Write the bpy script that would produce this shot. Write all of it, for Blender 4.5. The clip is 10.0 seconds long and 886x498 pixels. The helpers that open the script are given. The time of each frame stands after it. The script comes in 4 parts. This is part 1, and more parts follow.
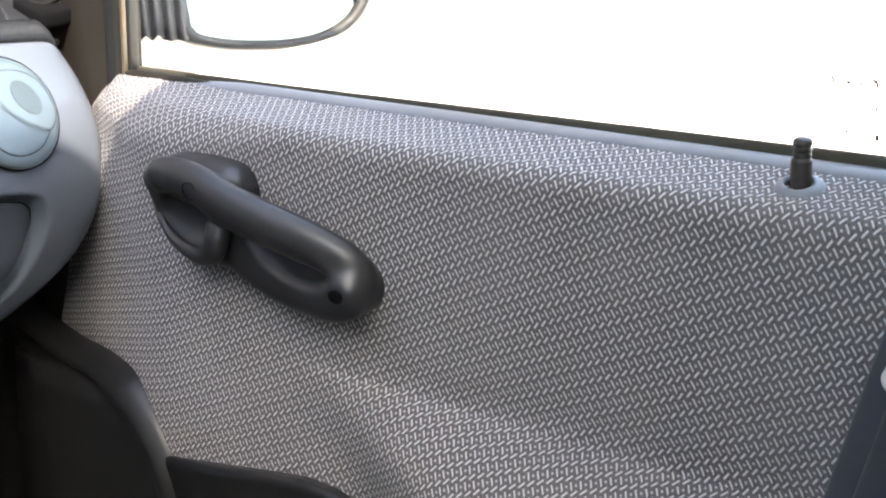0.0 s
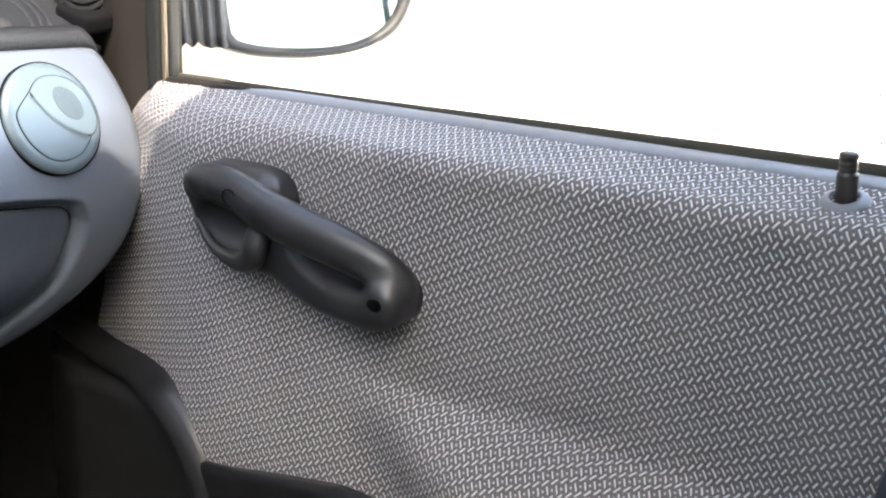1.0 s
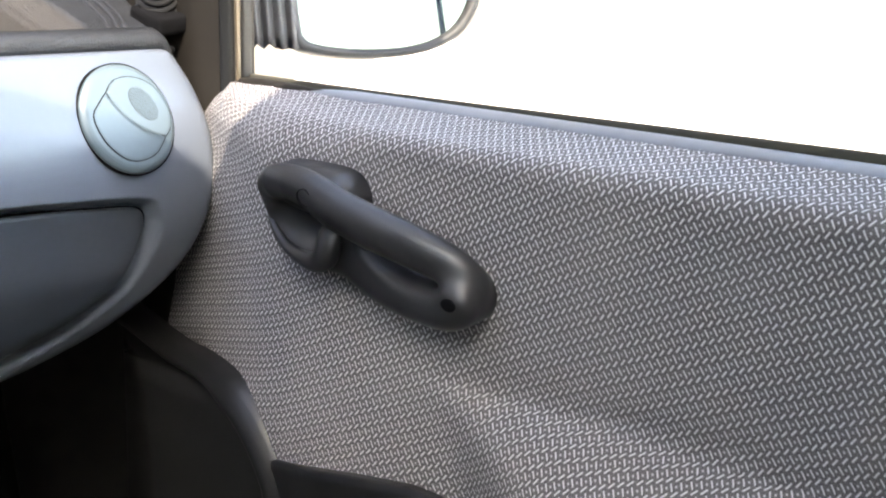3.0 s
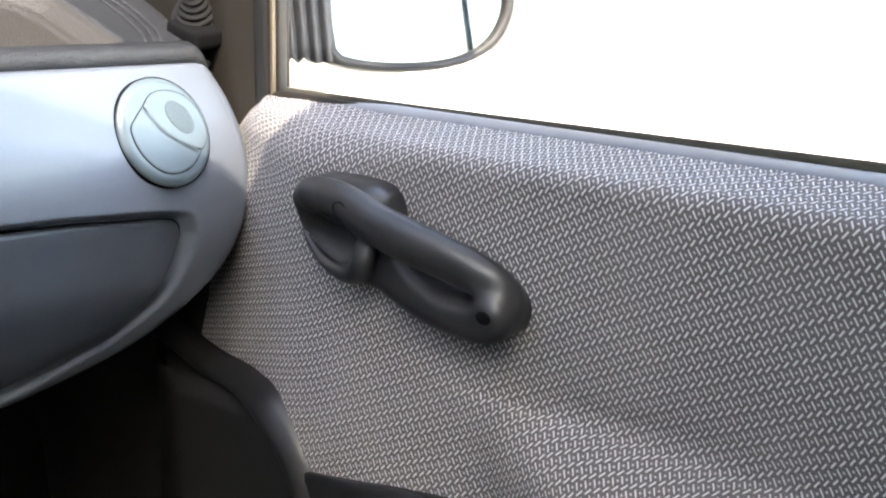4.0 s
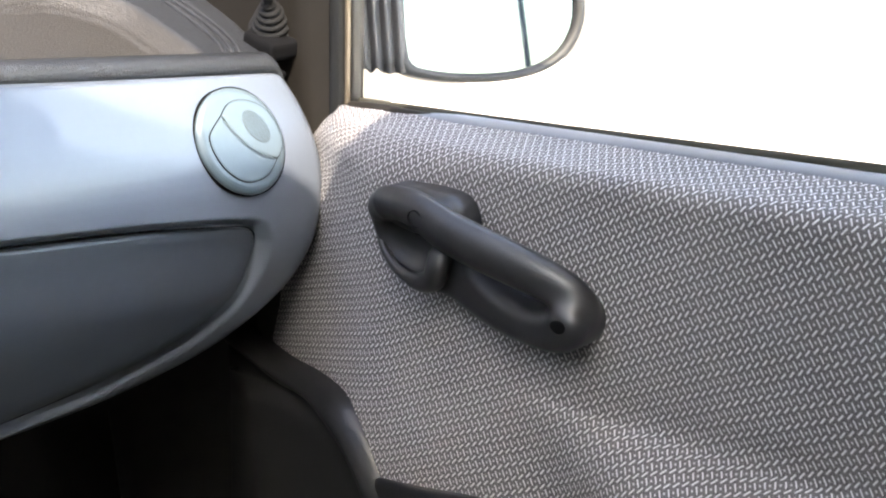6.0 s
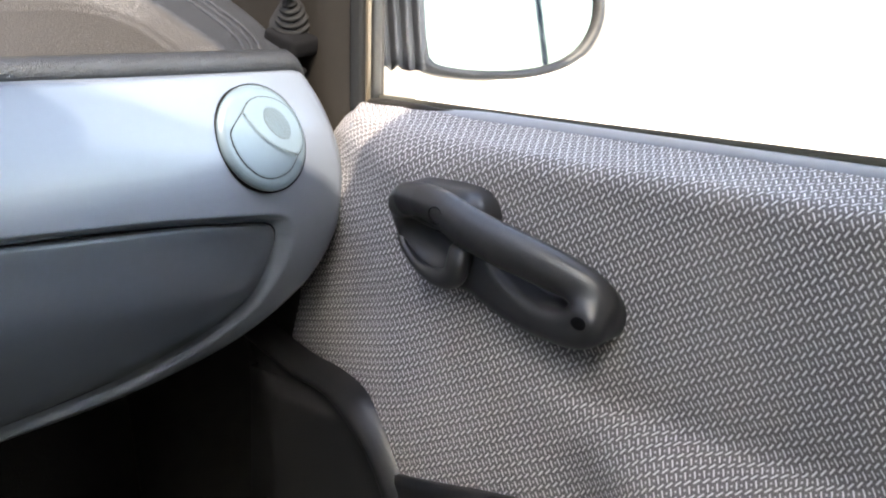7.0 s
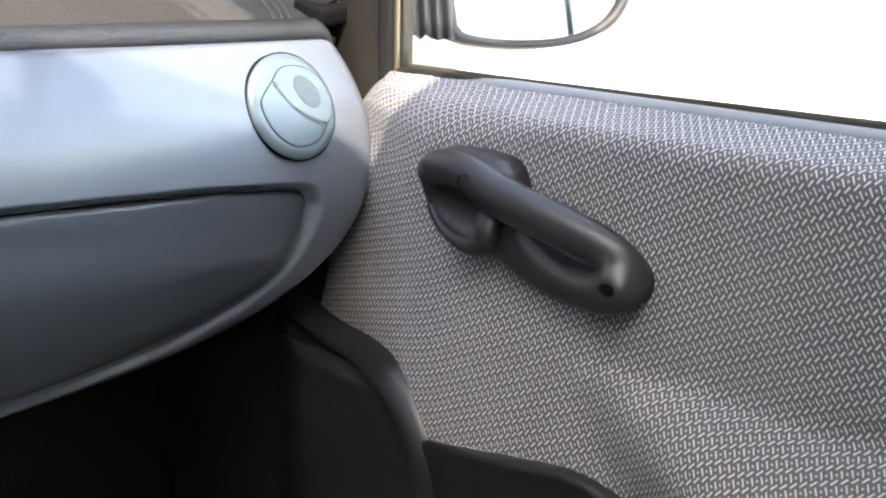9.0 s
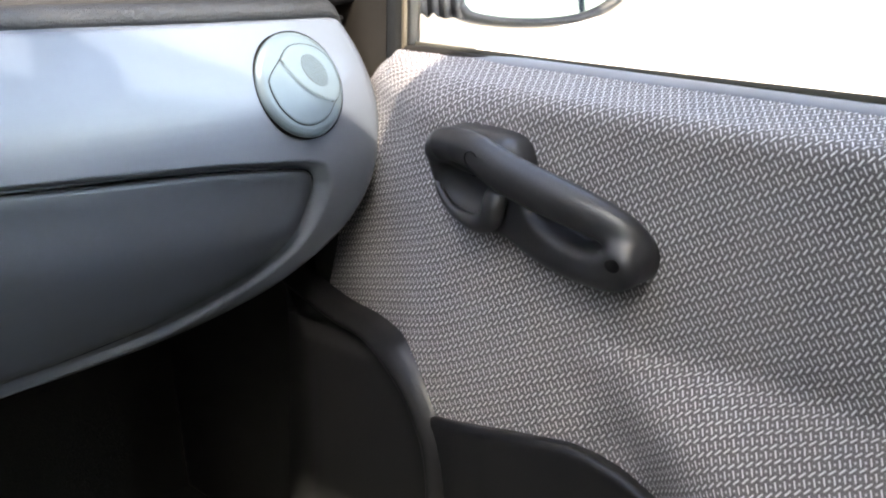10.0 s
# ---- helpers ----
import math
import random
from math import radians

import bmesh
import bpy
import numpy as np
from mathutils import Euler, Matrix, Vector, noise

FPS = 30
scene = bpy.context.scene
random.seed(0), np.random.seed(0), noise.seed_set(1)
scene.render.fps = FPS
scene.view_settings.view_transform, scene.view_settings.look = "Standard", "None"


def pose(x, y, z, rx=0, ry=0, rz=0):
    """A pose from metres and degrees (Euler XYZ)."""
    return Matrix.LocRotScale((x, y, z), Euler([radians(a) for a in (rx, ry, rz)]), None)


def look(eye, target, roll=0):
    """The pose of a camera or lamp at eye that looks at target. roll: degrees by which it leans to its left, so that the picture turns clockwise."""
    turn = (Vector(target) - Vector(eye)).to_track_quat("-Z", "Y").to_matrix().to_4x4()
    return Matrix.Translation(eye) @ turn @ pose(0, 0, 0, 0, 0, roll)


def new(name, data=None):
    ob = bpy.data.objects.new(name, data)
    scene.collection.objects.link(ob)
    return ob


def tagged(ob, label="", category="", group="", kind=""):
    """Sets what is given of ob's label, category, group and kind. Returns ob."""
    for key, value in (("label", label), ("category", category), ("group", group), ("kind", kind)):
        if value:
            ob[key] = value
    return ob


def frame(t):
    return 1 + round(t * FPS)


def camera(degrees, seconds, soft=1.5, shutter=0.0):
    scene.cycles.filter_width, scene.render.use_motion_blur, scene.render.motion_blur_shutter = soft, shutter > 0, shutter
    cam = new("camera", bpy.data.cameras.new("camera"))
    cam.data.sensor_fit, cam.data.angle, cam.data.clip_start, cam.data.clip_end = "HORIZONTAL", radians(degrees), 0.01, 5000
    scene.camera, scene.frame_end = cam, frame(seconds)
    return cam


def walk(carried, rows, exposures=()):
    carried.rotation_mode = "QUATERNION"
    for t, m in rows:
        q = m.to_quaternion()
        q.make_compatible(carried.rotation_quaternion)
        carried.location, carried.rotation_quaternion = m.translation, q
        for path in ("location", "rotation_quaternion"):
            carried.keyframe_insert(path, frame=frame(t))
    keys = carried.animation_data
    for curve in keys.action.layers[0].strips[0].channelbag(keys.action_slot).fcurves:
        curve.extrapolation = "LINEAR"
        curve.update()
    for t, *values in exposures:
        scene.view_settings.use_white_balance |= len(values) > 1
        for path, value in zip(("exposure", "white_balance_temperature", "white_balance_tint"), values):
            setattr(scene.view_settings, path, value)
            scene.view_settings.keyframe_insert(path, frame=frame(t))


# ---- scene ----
cam = camera(39.26, 10.0, soft=2.15)
PATH = [
    (0, (0.4194, -0.5442, 0.1954), (-0.0146, 0.0140, -0.0548), -2.37),
    (0.5, (0.4167, -0.5448, 0.1953), (-0.0244, 0.0096, -0.0507), -2.28),
    (1, (0.4131, -0.5480, 0.1958), (-0.0348, 0.0017, -0.0487), -2.05),
    (1.5, (0.4095, -0.5514, 0.1946), (-0.0452, -0.0067, -0.0486), -2.01),
    (2, (0.4059, -0.5543, 0.1933), (-0.0541, -0.0144, -0.0502), -2.11),
    (2.5, (0.4046, -0.5551, 0.1944), (-0.0617, -0.0213, -0.0509), -2.44),
    (4, (0.4006, -0.5614, 0.1960), (-0.0855, -0.0404, -0.0379), -2.91),
    (4.5, (0.4001, -0.5641, 0.1970), (-0.0929, -0.0486, -0.0349), -2.97),
    (5, (0.3989, -0.5677, 0.1975), (-0.1012, -0.0573, -0.0302), -2.98),
    (5.5, (0.3971, -0.5721, 0.1977), (-0.1094, -0.0674, -0.0286), -3.10),
    (7, (0.3963, -0.5779, 0.1958), (-0.1226, -0.0855, -0.0297), -3.34),
    (7.5, (0.3953, -0.5801, 0.1959), (-0.1259, -0.0908, -0.0308), -3.33),
    (8, (0.3954, -0.5812, 0.1947), (-0.1284, -0.0960, -0.0348), -3.46),
    (8.5, (0.3970, -0.5828, 0.1937), (-0.1286, -0.1017, -0.0401), -3.52),
    (9, (0.3998, -0.5852, 0.1931), (-0.1267, -0.1075, -0.0461), -3.60),
    (9.5, (0.4022, -0.5855, 0.1913), (-0.1251, -0.1120, -0.0543), -3.65),
    (10, (0.4058, -0.5867, 0.1920), (-0.1231, -0.1171, -0.0576), -3.90),
]
walk(cam, [(t, look(eye, target, roll)) for t, eye, target, roll in PATH], exposures=[(0, 4.25, 7800, 8), (10, 4.25, 7800, 8)])

# ---------------------------------------------------------------- light
SUN_FROM = Vector((0.52, -0.33, 0.79)).normalized()
world = bpy.data.worlds.new("sky")
scene.world = world
world.use_nodes = True
wn, wl = world.node_tree.nodes, world.node_tree.links
sky = wn.new("ShaderNodeTexSky")
sky.sky_type = "NISHITA"
sky.sun_disc = False
sky.sun_elevation = math.asin(SUN_FROM.z)
sky.sun_rotation = math.atan2(SUN_FROM.x, SUN_FROM.y)
sky.dust_density, sky.air_density = 2.0, 1.0
wl.new(sky.outputs[0], wn["Background"].inputs[0])
wn["Background"].inputs[1].default_value = 0.15

sun_data = bpy.data.lights.new("sun", "SUN")
sun_data.energy, sun_data.angle, sun_data.color = 1.9, radians(0.9), (1.0, 0.93, 0.82)
sun = new("sun", sun_data)
sun.matrix_world = look(SUN_FROM * 5, (0, 0, 0))


# ---------------------------------------------------------------- small tools
def lerp(a, b, t):
    return a + (b - a) * t


def smooth(a, b, x):
    t = min(1.0, max(0.0, (x - a) / (b - a)))
    return t * t * (3 - 2 * t)


def table(x, rows):
    """Smooth reading of a short table of (x, y) with rising x."""
    if x <= rows[0][0]:
        return rows[0][1]
    for (x0, y0), (x1, y1) in zip(rows, rows[1:]):
        if x <= x1:
            return y0 + (y1 - y0) * (x - x0) / (x1 - x0)
    return rows[-1][1]


def curve_points(pts, n, closed=False):
    """Catmull-Rom points through pts, n per span."""
    pts = [Vector(p) for p in pts]
    m, out = len(pts), []
    spans = m if closed else m - 1
    for i in range(spans):
        if closed:
            p0, p1, p2, p3 = (pts[(i + k) % m] for k in (-1, 0, 1, 2))
        else:
            p1, p2 = pts[i], pts[i + 1]
            p0 = pts[i - 1] if i else p1 * 2 - p2
            p3 = pts[i + 2] if i + 2 < m else p2 * 2 - p1
        for k in range(n):
            t = k / n
            out.append(0.5 * (2 * p1 + (p2 - p0) * t + (2 * p0 - 5 * p1 + 4 * p2 - p3) * t * t + (3 * p1 - p0 - 3 * p2 + p3) * t ** 3))
    if not closed:
        out.append(pts[-1])
    return out


def link_mesh(name, bm, material, smooth_shade=True):
    me = bpy.data.meshes.new(name)
    bmesh.ops.recalc_face_normals(bm, faces=bm.faces)
    bm.to_mesh(me)
    bm.free()
    if smooth_shade:
        me.shade_smooth()
    if material:
        me.materials.append(material)
    return new(name, me)


def part(name, bm, material, parent, label="", smooth_shade=True):
    ob = link_mesh(name, bm, material, smooth_shade)
    ob.parent = parent
    return tagged(ob, label)


def thing(name, place, label, category, group="", kind=""):
    ob = new(name)
    ob.location = place
    ob.empty_display_size = 0.05
    return tagged(ob, label, category, group, kind)


def keep_place(ob):
    """Children are built in world places: undo the parent's shift."""
    for child in ob.children:
        child.matrix_parent_inverse = Matrix.Translation(ob.location).inverted()
    return ob


def solid(ob, thickness, offset=-1.0):
    mod = ob.modifiers.new("thickness", "SOLIDIFY")
    mod.thickness, mod.offset = thickness, offset
    return ob


def edge_split(ob, degrees=35):
    mod = ob.modifiers.new("edges", "EDGE_SPLIT")
    mod.split_angle = radians(degrees)
    return ob


def grid(nu, nv, place, uv=None, wrap_u=False):
    """A sheet of quads: place(u, v) with u, v in 0..1; uv(u, v) writes texture places."""
    bm = bmesh.new()
    cols = nu if wrap_u else nu + 1
    rows = [[bm.verts.new(place(i / nu, j / nv)) for i in range(cols)] for j in range(nv + 1)]
    layer = bm.loops.layers.uv.new("UVMap") if uv else None
    for j in range(nv):
        for i in range(nu):
            k = (i + 1) % cols
            f = bm.faces.new((rows[j][i], rows[j][k], rows[j + 1][k], rows[j + 1][i]))
            if layer:
                for loop, (a, b) in zip(f.loops, ((i, j), (i + 1, j), (i + 1, j + 1), (i, j + 1))):
                    loop[layer].uv = uv(a / nu, b / nv)
    return bm


def tube(path, radius, n=14, squash=1.0, up=(0, 1, 0), caps=True):
    """A tube along path; radius(t) or a number; squash scales it along up."""
    bm = bmesh.new()
    path = [Vector(p) for p in path]
    up = Vector(up)
    rings, m = [], len(path)
    for i, p in enumerate(path):
        d = (path[min(i + 1, m - 1)] - path[max(i - 1, 0)]).normalized()
        side = d.cross(up).normalized()
        top = side.cross(d).normalized()
        r = radius(i / (m - 1)) if callable(radius) else radius
        rings.append([bm.verts.new(p + side * math.cos(a) * r + top * math.sin(a) * r * squash)
                      for a in (2 * math.pi * k / n for k in range(n))])
    for a, b in zip(rings, rings[1:]):
        for k in range(n):
            bm.faces.new((a[k], a[(k + 1) % n], b[(k + 1) % n], b[k]))
    if caps:
        for ring, p, sgn in ((rings[0], path[0], -1), (rings[-1], path[-1], 1)):
            d = (path[1] - path[0]).normalized() if sgn < 0 else (path[-1] - path[-2]).normalized()
            r = radius(0.0 if sgn < 0 else 1.0) if callable(radius) else radius
            last = ring
            for s, h in ((0.8, 0.5), (0.4, 0.85)):
                nxt = [bm.verts.new(p + (v.co - p) * s + d * sgn * r * h * 0.7) for v in ring]
                for k in range(n):
                    bm.faces.new((last[k], last[(k + 1) % n], nxt[(k + 1) % n], nxt[k]))
                last = nxt
            bm.faces.new(last)
    return bm


def block(lo, hi, bevel=0.003, segments=2, turn=None):
    bm = bmesh.new()
    bmesh.ops.create_cube(bm, size=1)
    for v in bm.verts:
        v.co = Vector([lerp(lo[k], hi[k], v.co[k] + 0.5) for k in range(3)])
    if bevel:
        bmesh.ops.bevel(bm, geom=bm.edges[:], offset=bevel, segments=segments, affect="EDGES", profile=0.6)
    if turn:
        bmesh.ops.transform(bm, matrix=turn, verts=bm.verts)
    return bm


def lathe(profile, n=32, matrix=None):
    """Turn (radius, height) points round z."""
    bm = bmesh.new()
    rings = []
    for r, h in profile:
        if r < 1e-6:
            rings.append([bm.verts.new((0, 0, h))])
        else:
            rings.append([bm.verts.new((r * math.cos(2 * math.pi * k / n), r * math.sin(2 * math.pi * k / n), h)) for k in range(n)])
    for a, b in zip(rings, rings[1:]):
        for k in range(n):
            q = (k + 1) % n
            if len(a) == 1 and len(b) > 1:
                bm.faces.new((a[0], b[q], b[k]))
            elif len(b) == 1 and len(a) > 1:
                bm.faces.new((a[k], a[q], b[0]))
            elif len(a) > 1:
                bm.faces.new((a[k], a[q], b[q], b[k]))
    if matrix:
        bmesh.ops.transform(bm, matrix=matrix, verts=bm.verts)
    return bm


def capsule(p, a, b):
    a, b = Vector(a), Vector(b)
    t = max(0.0, min(1.0, (p - a).dot(b - a) / (b - a).length_squared))
    return (p - a - (b - a) * t).length


# ---------------------------------------------------------------- materials
class Nodes:
    """Short hand for a material's node tree."""

    def __init__(self, name):
        self.mat = bpy.data.materials.new(name)
        self.mat.use_nodes = True
        self.nodes, self.links = self.mat.node_tree.nodes, self.mat.node_tree.links
        self.bsdf = self.nodes["Principled BSDF"]

    def add(self, kind, **inputs):
        node = self.nodes.new(kind)
        for key, value in inputs.items():
            self.put(node.inputs[key], value)
        return node

    def put(self, socket, value):
        if isinstance(value, bpy.types.NodeSocket):
            self.links.new(value, socket)
        else:
            socket.default_value = value

    def math(self, op, a, b=0.0, c=0.0):
        node = self.nodes.new("ShaderNodeMath")
        node.operation = op
        for k, v in enumerate((a, b, c)):
            self.put(node.inputs[k], v)
        return node.outputs[0]

    def ramp(self, x, lo, hi):
        node = self.nodes.new("ShaderNodeMapRange")
        node.interpolation_type = "SMOOTHSTEP"
        self.put(node.inputs[0], x)
        node.inputs[1].default_value, node.inputs[2].default_value = lo, hi
        return node.outputs[0]

    def mix(self, fac, a, b):
        node = self.nodes.new("ShaderNodeMix")
        node.data_type = "RGBA"
        self.put(node.inputs[0], fac)
        self.put(node.inputs[6], a)
        self.put(node.inputs[7], b)
        return node.outputs[2]

    def where(self):
        return self.nodes.new("ShaderNodeTexCoord").outputs["Object"]

    def noise(self, scale, detail=3.0, vector=None):
        node = self.nodes.new("ShaderNodeTexNoise")
        node.inputs["Scale"].default_value, node.inputs["Detail"].default_value = scale, detail
        self.links.new(vector or self.where(), node.inputs["Vector"])
        return node.outputs[0]

    def bump(self, height, strength, distance):
        node = self.nodes.new("ShaderNodeBump")
        node.inputs["Strength"].default_value, node.inputs["Distance"].default_value = strength, distance
        self.links.new(height, node.inputs["Height"])
        self.links.new(node.outputs[0], self.bsdf.inputs["Normal"])

    def set(self, **inputs):
        for key, value in inputs.items():
            self.put(self.bsdf.inputs[key.replace("_", " ")], value)
        return self


def rgb(r, g, b):
    return (r, g, b, 1.0)


def plastic(name, color, rough, grain=900.0, depth=0.00008, wear=0.12, spec=0.5, coat=0.0, patchy=0.10):
    """Moulded plastic: fine grain, faint patches of wear and dust."""
    m = Nodes(name)
    big, small = m.noise(9.0, 4.0), m.noise(140.0, 3.0)
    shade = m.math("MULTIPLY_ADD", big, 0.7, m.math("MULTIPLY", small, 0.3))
    dark = rgb(*[c * (1 - wear) for c in color])
    light = rgb(*[min(1, c * (1 + wear)) for c in color])
    m.set(Base_Color=m.mix(m.ramp(shade, 0.3, 0.7), dark, light))
    m.set(Roughness=m.math("MULTIPLY_ADD", big, patchy, rough - patchy / 2), Specular_IOR_Level=spec)
    if coat:
        m.set(Coat_Weight=coat, Coat_Roughness=0.12)
    if depth:
        cell = m.nodes.new("ShaderNodeTexVoronoi")
        cell.inputs["Scale"].default_value = grain
        m.links.new(m.where(), cell.inputs["Vector"])
        m.bump(cell.outputs["Distance"], 0.6, depth)
    return m.mat


def woven_fabric():
    """Grey upholstery: pale floats leaning both ways with a dot between, on a dark twill ground."""
    m = Nodes("woven_fabric")
    e1, e2 = Vector((0.0060, 0.0025)), Vector((0.0, -0.0101))
    det = e1.x * e2.y - e1.y * e2.x
    sep = m.nodes.new("ShaderNodeSeparateXYZ")
    uvs = m.nodes.new("ShaderNodeTexCoord").outputs["UV"]
    # slight wandering of the threads
    wob = m.nodes.new("ShaderNodeTexNoise")
    wob.inputs["Scale"].default_value, wob.inputs["Detail"].default_value = 120.0, 2.0
    m.links.new(uvs, wob.inputs["Vector"])
    shift = m.nodes.new("ShaderNodeVectorMath")
    shift.operation = "MULTIPLY_ADD"
    m.links.new(wob.outputs["Color"], shift.inputs[0])
    shift.inputs[1].default_value = (0.0008, 0.0008, 0)
    m.links.new(uvs, shift.inputs[2])
    m.links.new(shift.outputs[0], sep.inputs[0])
    s, w = sep.outputs[0], sep.outputs[1]
    a = m.math("MULTIPLY_ADD", s, e2.y / det, m.math("MULTIPLY", w, -e2.x / det))
    b = m.math("MULTIPLY_ADD", s, -e1.y / det, m.math("MULTIPLY", w, e1.x / det))

    def cell(ca, cb):
        fa = m.math("SUBTRACT", m.math("FRACT", m.math("ADD", a, 0.5 - ca)), 0.5)
        fb = m.math("SUBTRACT", m.math("FRACT", m.math("ADD", b, 0.5 - cb)), 0.5)
        x = m.math("MULTIPLY_ADD", fa, e1.x, m.math("MULTIPLY", fb, e2.x))
        z = m.math("MULTIPLY_ADD", fa, e1.y, m.math("MULTIPLY", fb, e2.y))
        return x, z

    def float_thread(ca, cb, way, half, width):
        x, z = cell(ca, cb)
        d = Vector(way).normalized()
        along = m.math("ABSOLUTE", m.math("MULTIPLY_ADD", x, d.x, m.math("MULTIPLY", z, d.y)))
        across = m.math("ABSOLUTE", m.math("MULTIPLY_ADD", x, -d.y, m.math("MULTIPLY", z, d.x)))
        ends = m.ramp(along, half + 0.0004, half - 0.0004)
        sides = m.ramp(across, width + 0.00035, width - 0.0003)
        return m.math("MULTIPLY", ends, sides)

    one = float_thread(0.0, 0.0, (0.0025, -0.0049), 0.0026, 0.00046)
    two = float_thread(0.5, 0.48, (0.0036, 0.0042), 0.0026, 0.00048)
    dot = float_thread(0.5, 0.0, e1, 0.0006, 0.0007)
    hole = m.math("MAXIMUM", float_thread(0.28, 0.26, e1, 0.0006, 0.0007), float_thread(0.78, 0.72, e1, 0.0006, 0.0007))
    pale = m.math("MAXIMUM", m.math("MAXIMUM", one, two), m.math("MULTIPLY", dot, 0.8))
    # ground twill
    twill = m.math("MULTIPLY_ADD", m.math("SINE", m.math("MULTIPLY", m.math("ADD", s, w), 6300.0)), 0.5, 0.5)
    fuzz = m.ramp(m.noise(1500.0, 3.0, uvs), 0.3, 0.7)
    patch = m.noise(14.0, 3.0, uvs)
    ground = m.mix(m.math("MULTIPLY_ADD", twill, 0.45, m.math("MULTIPLY", fuzz, 0.55)), rgb(0.034, 0.0322, 0.0328), rgb(0.214, 0.198, 0.198))
    ground = m.mix(m.math("MULTIPLY", hole, 0.95), ground, rgb(0.03, 0.03, 0.03))
    thread = m.mix(fuzz, rgb(0.55, 0.52, 0.515), rgb(0.80, 0.77, 0.76))
    col = m.mix(pale, ground, thread)
    col = m.mix(m.ramp(patch, 0.35, 0.75), col, m.mix(0.12, col, rgb(0.30, 0.28, 0.26)))
    m.set(Base_Color=col, Roughness=0.82, Specular_IOR_Level=0.3, Sheen_Weight=0.04, Sheen_Roughness=0.45)
    height = m.math("MULTIPLY_ADD", pale, 1.0, m.math("MULTIPLY_ADD", twill, 0.18, m.math("MULTIPLY", fuzz, 0.25)))
    m.bump(m.math("SUBTRACT", height, m.math("MULTIPLY", hole, 0.5)), 0.7, 0.0006)
    return m.mat


def grained(name, color, rough, scale, depth, spec=0.4):
    """Leather-like wrinkled vinyl."""
    m = Nodes(name)
    cell = m.nodes.new("ShaderNodeTexVoronoi")
    cell.feature = "DISTANCE_TO_EDGE"
    cell.inputs["Scale"].default_value = scale
    warp = m.nodes.new("ShaderNodeVectorMath")
    warp.operation = "MULTIPLY_ADD"
    noisy = m.nodes.new("ShaderNodeTexNoise")
    noisy.inputs["Scale"].default_value = scale * 0.6
    place = m.where()
    m.links.new(place, noisy.inputs["Vector"])
    m.links.new(noisy.outputs["Color"], warp.inputs[0])
    warp.inputs[1].default_value = (1.6 / scale,) * 3
    m.links.new(place, warp.inputs[2])
    m.links.new(warp.outputs[0], cell.inputs["Vector"])
    wrinkle = m.ramp(cell.outputs["Distance"], 0.0, 0.28)
    patch = m.noise(11.0, 4.0)
    m.set(Base_Color=m.mix(patch, rgb(*[c * 0.82 for c in color]), rgb(*[c * 1.18 for c in color])))
    m.set(Roughness=m.math("MULTIPLY_ADD", patch, 0.15, rough - 0.07), Specular_IOR_Level=spec)
    m.bump(m.math("MULTIPLY_ADD", wrinkle, 1.0, m.math("MULTIPLY", m.noise(scale * 5, 2.0), 0.3)), 0.7, depth)
    return m.mat


def sun_warmed(mat, color, rough):
    """Gives the part of a material that its texture map marks (1) another colour and gloss: the tray, with the warm
    sunlight on it put into the colour.
    """
    nodes, links = mat.node_tree.nodes, mat.node_tree.links
    bsdf = nodes["Principled BSDF"]
    mark = nodes.new("ShaderNodeSeparateXYZ")
    links.new(nodes.new("ShaderNodeTexCoord").outputs["UV"], mark.inputs[0])
    for key, kind, value in (("Base Color", "RGBA", color), ("Roughness", "FLOAT", rough)):
        mix = nodes.new("ShaderNodeMix")
        mix.data_type = kind
        a, b, out = (6, 7, 2) if kind == "RGBA" else (2, 3, 0)
        links.new(mark.outputs[0], mix.inputs[0])
        links.new(bsdf.inputs[key].links[0].from_socket, mix.inputs[a])
        mix.inputs[b].default_value = value
        links.new(mix.outputs[out], bsdf.inputs[key])
    return mat


def clear_glass():
    m = Nodes("window_glass")
    m.set(Base_Color=rgb(1, 1, 1), Roughness=0.0, IOR=1.02, Transmission_Weight=1.0)
    return m.mat


def tinted_film(name, r, g, b):
    m = Nodes(name)
    film = m.add("ShaderNodeBsdfTransparent", Color=rgb(r, g, b))
    m.links.new(film.outputs[0], m.nodes["Material Output"].inputs["Surface"])
    return m.mat


def mirror_glass():
    m = Nodes("mirror_glass")
    m.set(Base_Color=rgb(0.088, 0.104, 0.110), Roughness=m.math("MULTIPLY", m.noise(60.0), 0.03), Metallic=1.0)
    return m.mat


def rough_ground():
    m = Nodes("pale_concrete")
    big, small = m.noise(0.6, 5.0), m.noise(60.0, 4.0)
    m.set(Base_Color=m.mix(m.math("MULTIPLY_ADD", big, 0.6, m.math("MULTIPLY", small, 0.4)), rgb(0.50, 0.48, 0.44), rgb(0.68, 0.66, 0.62)), Roughness=0.9)
    m.bump(small, 0.5, 0.004)
    return m.mat


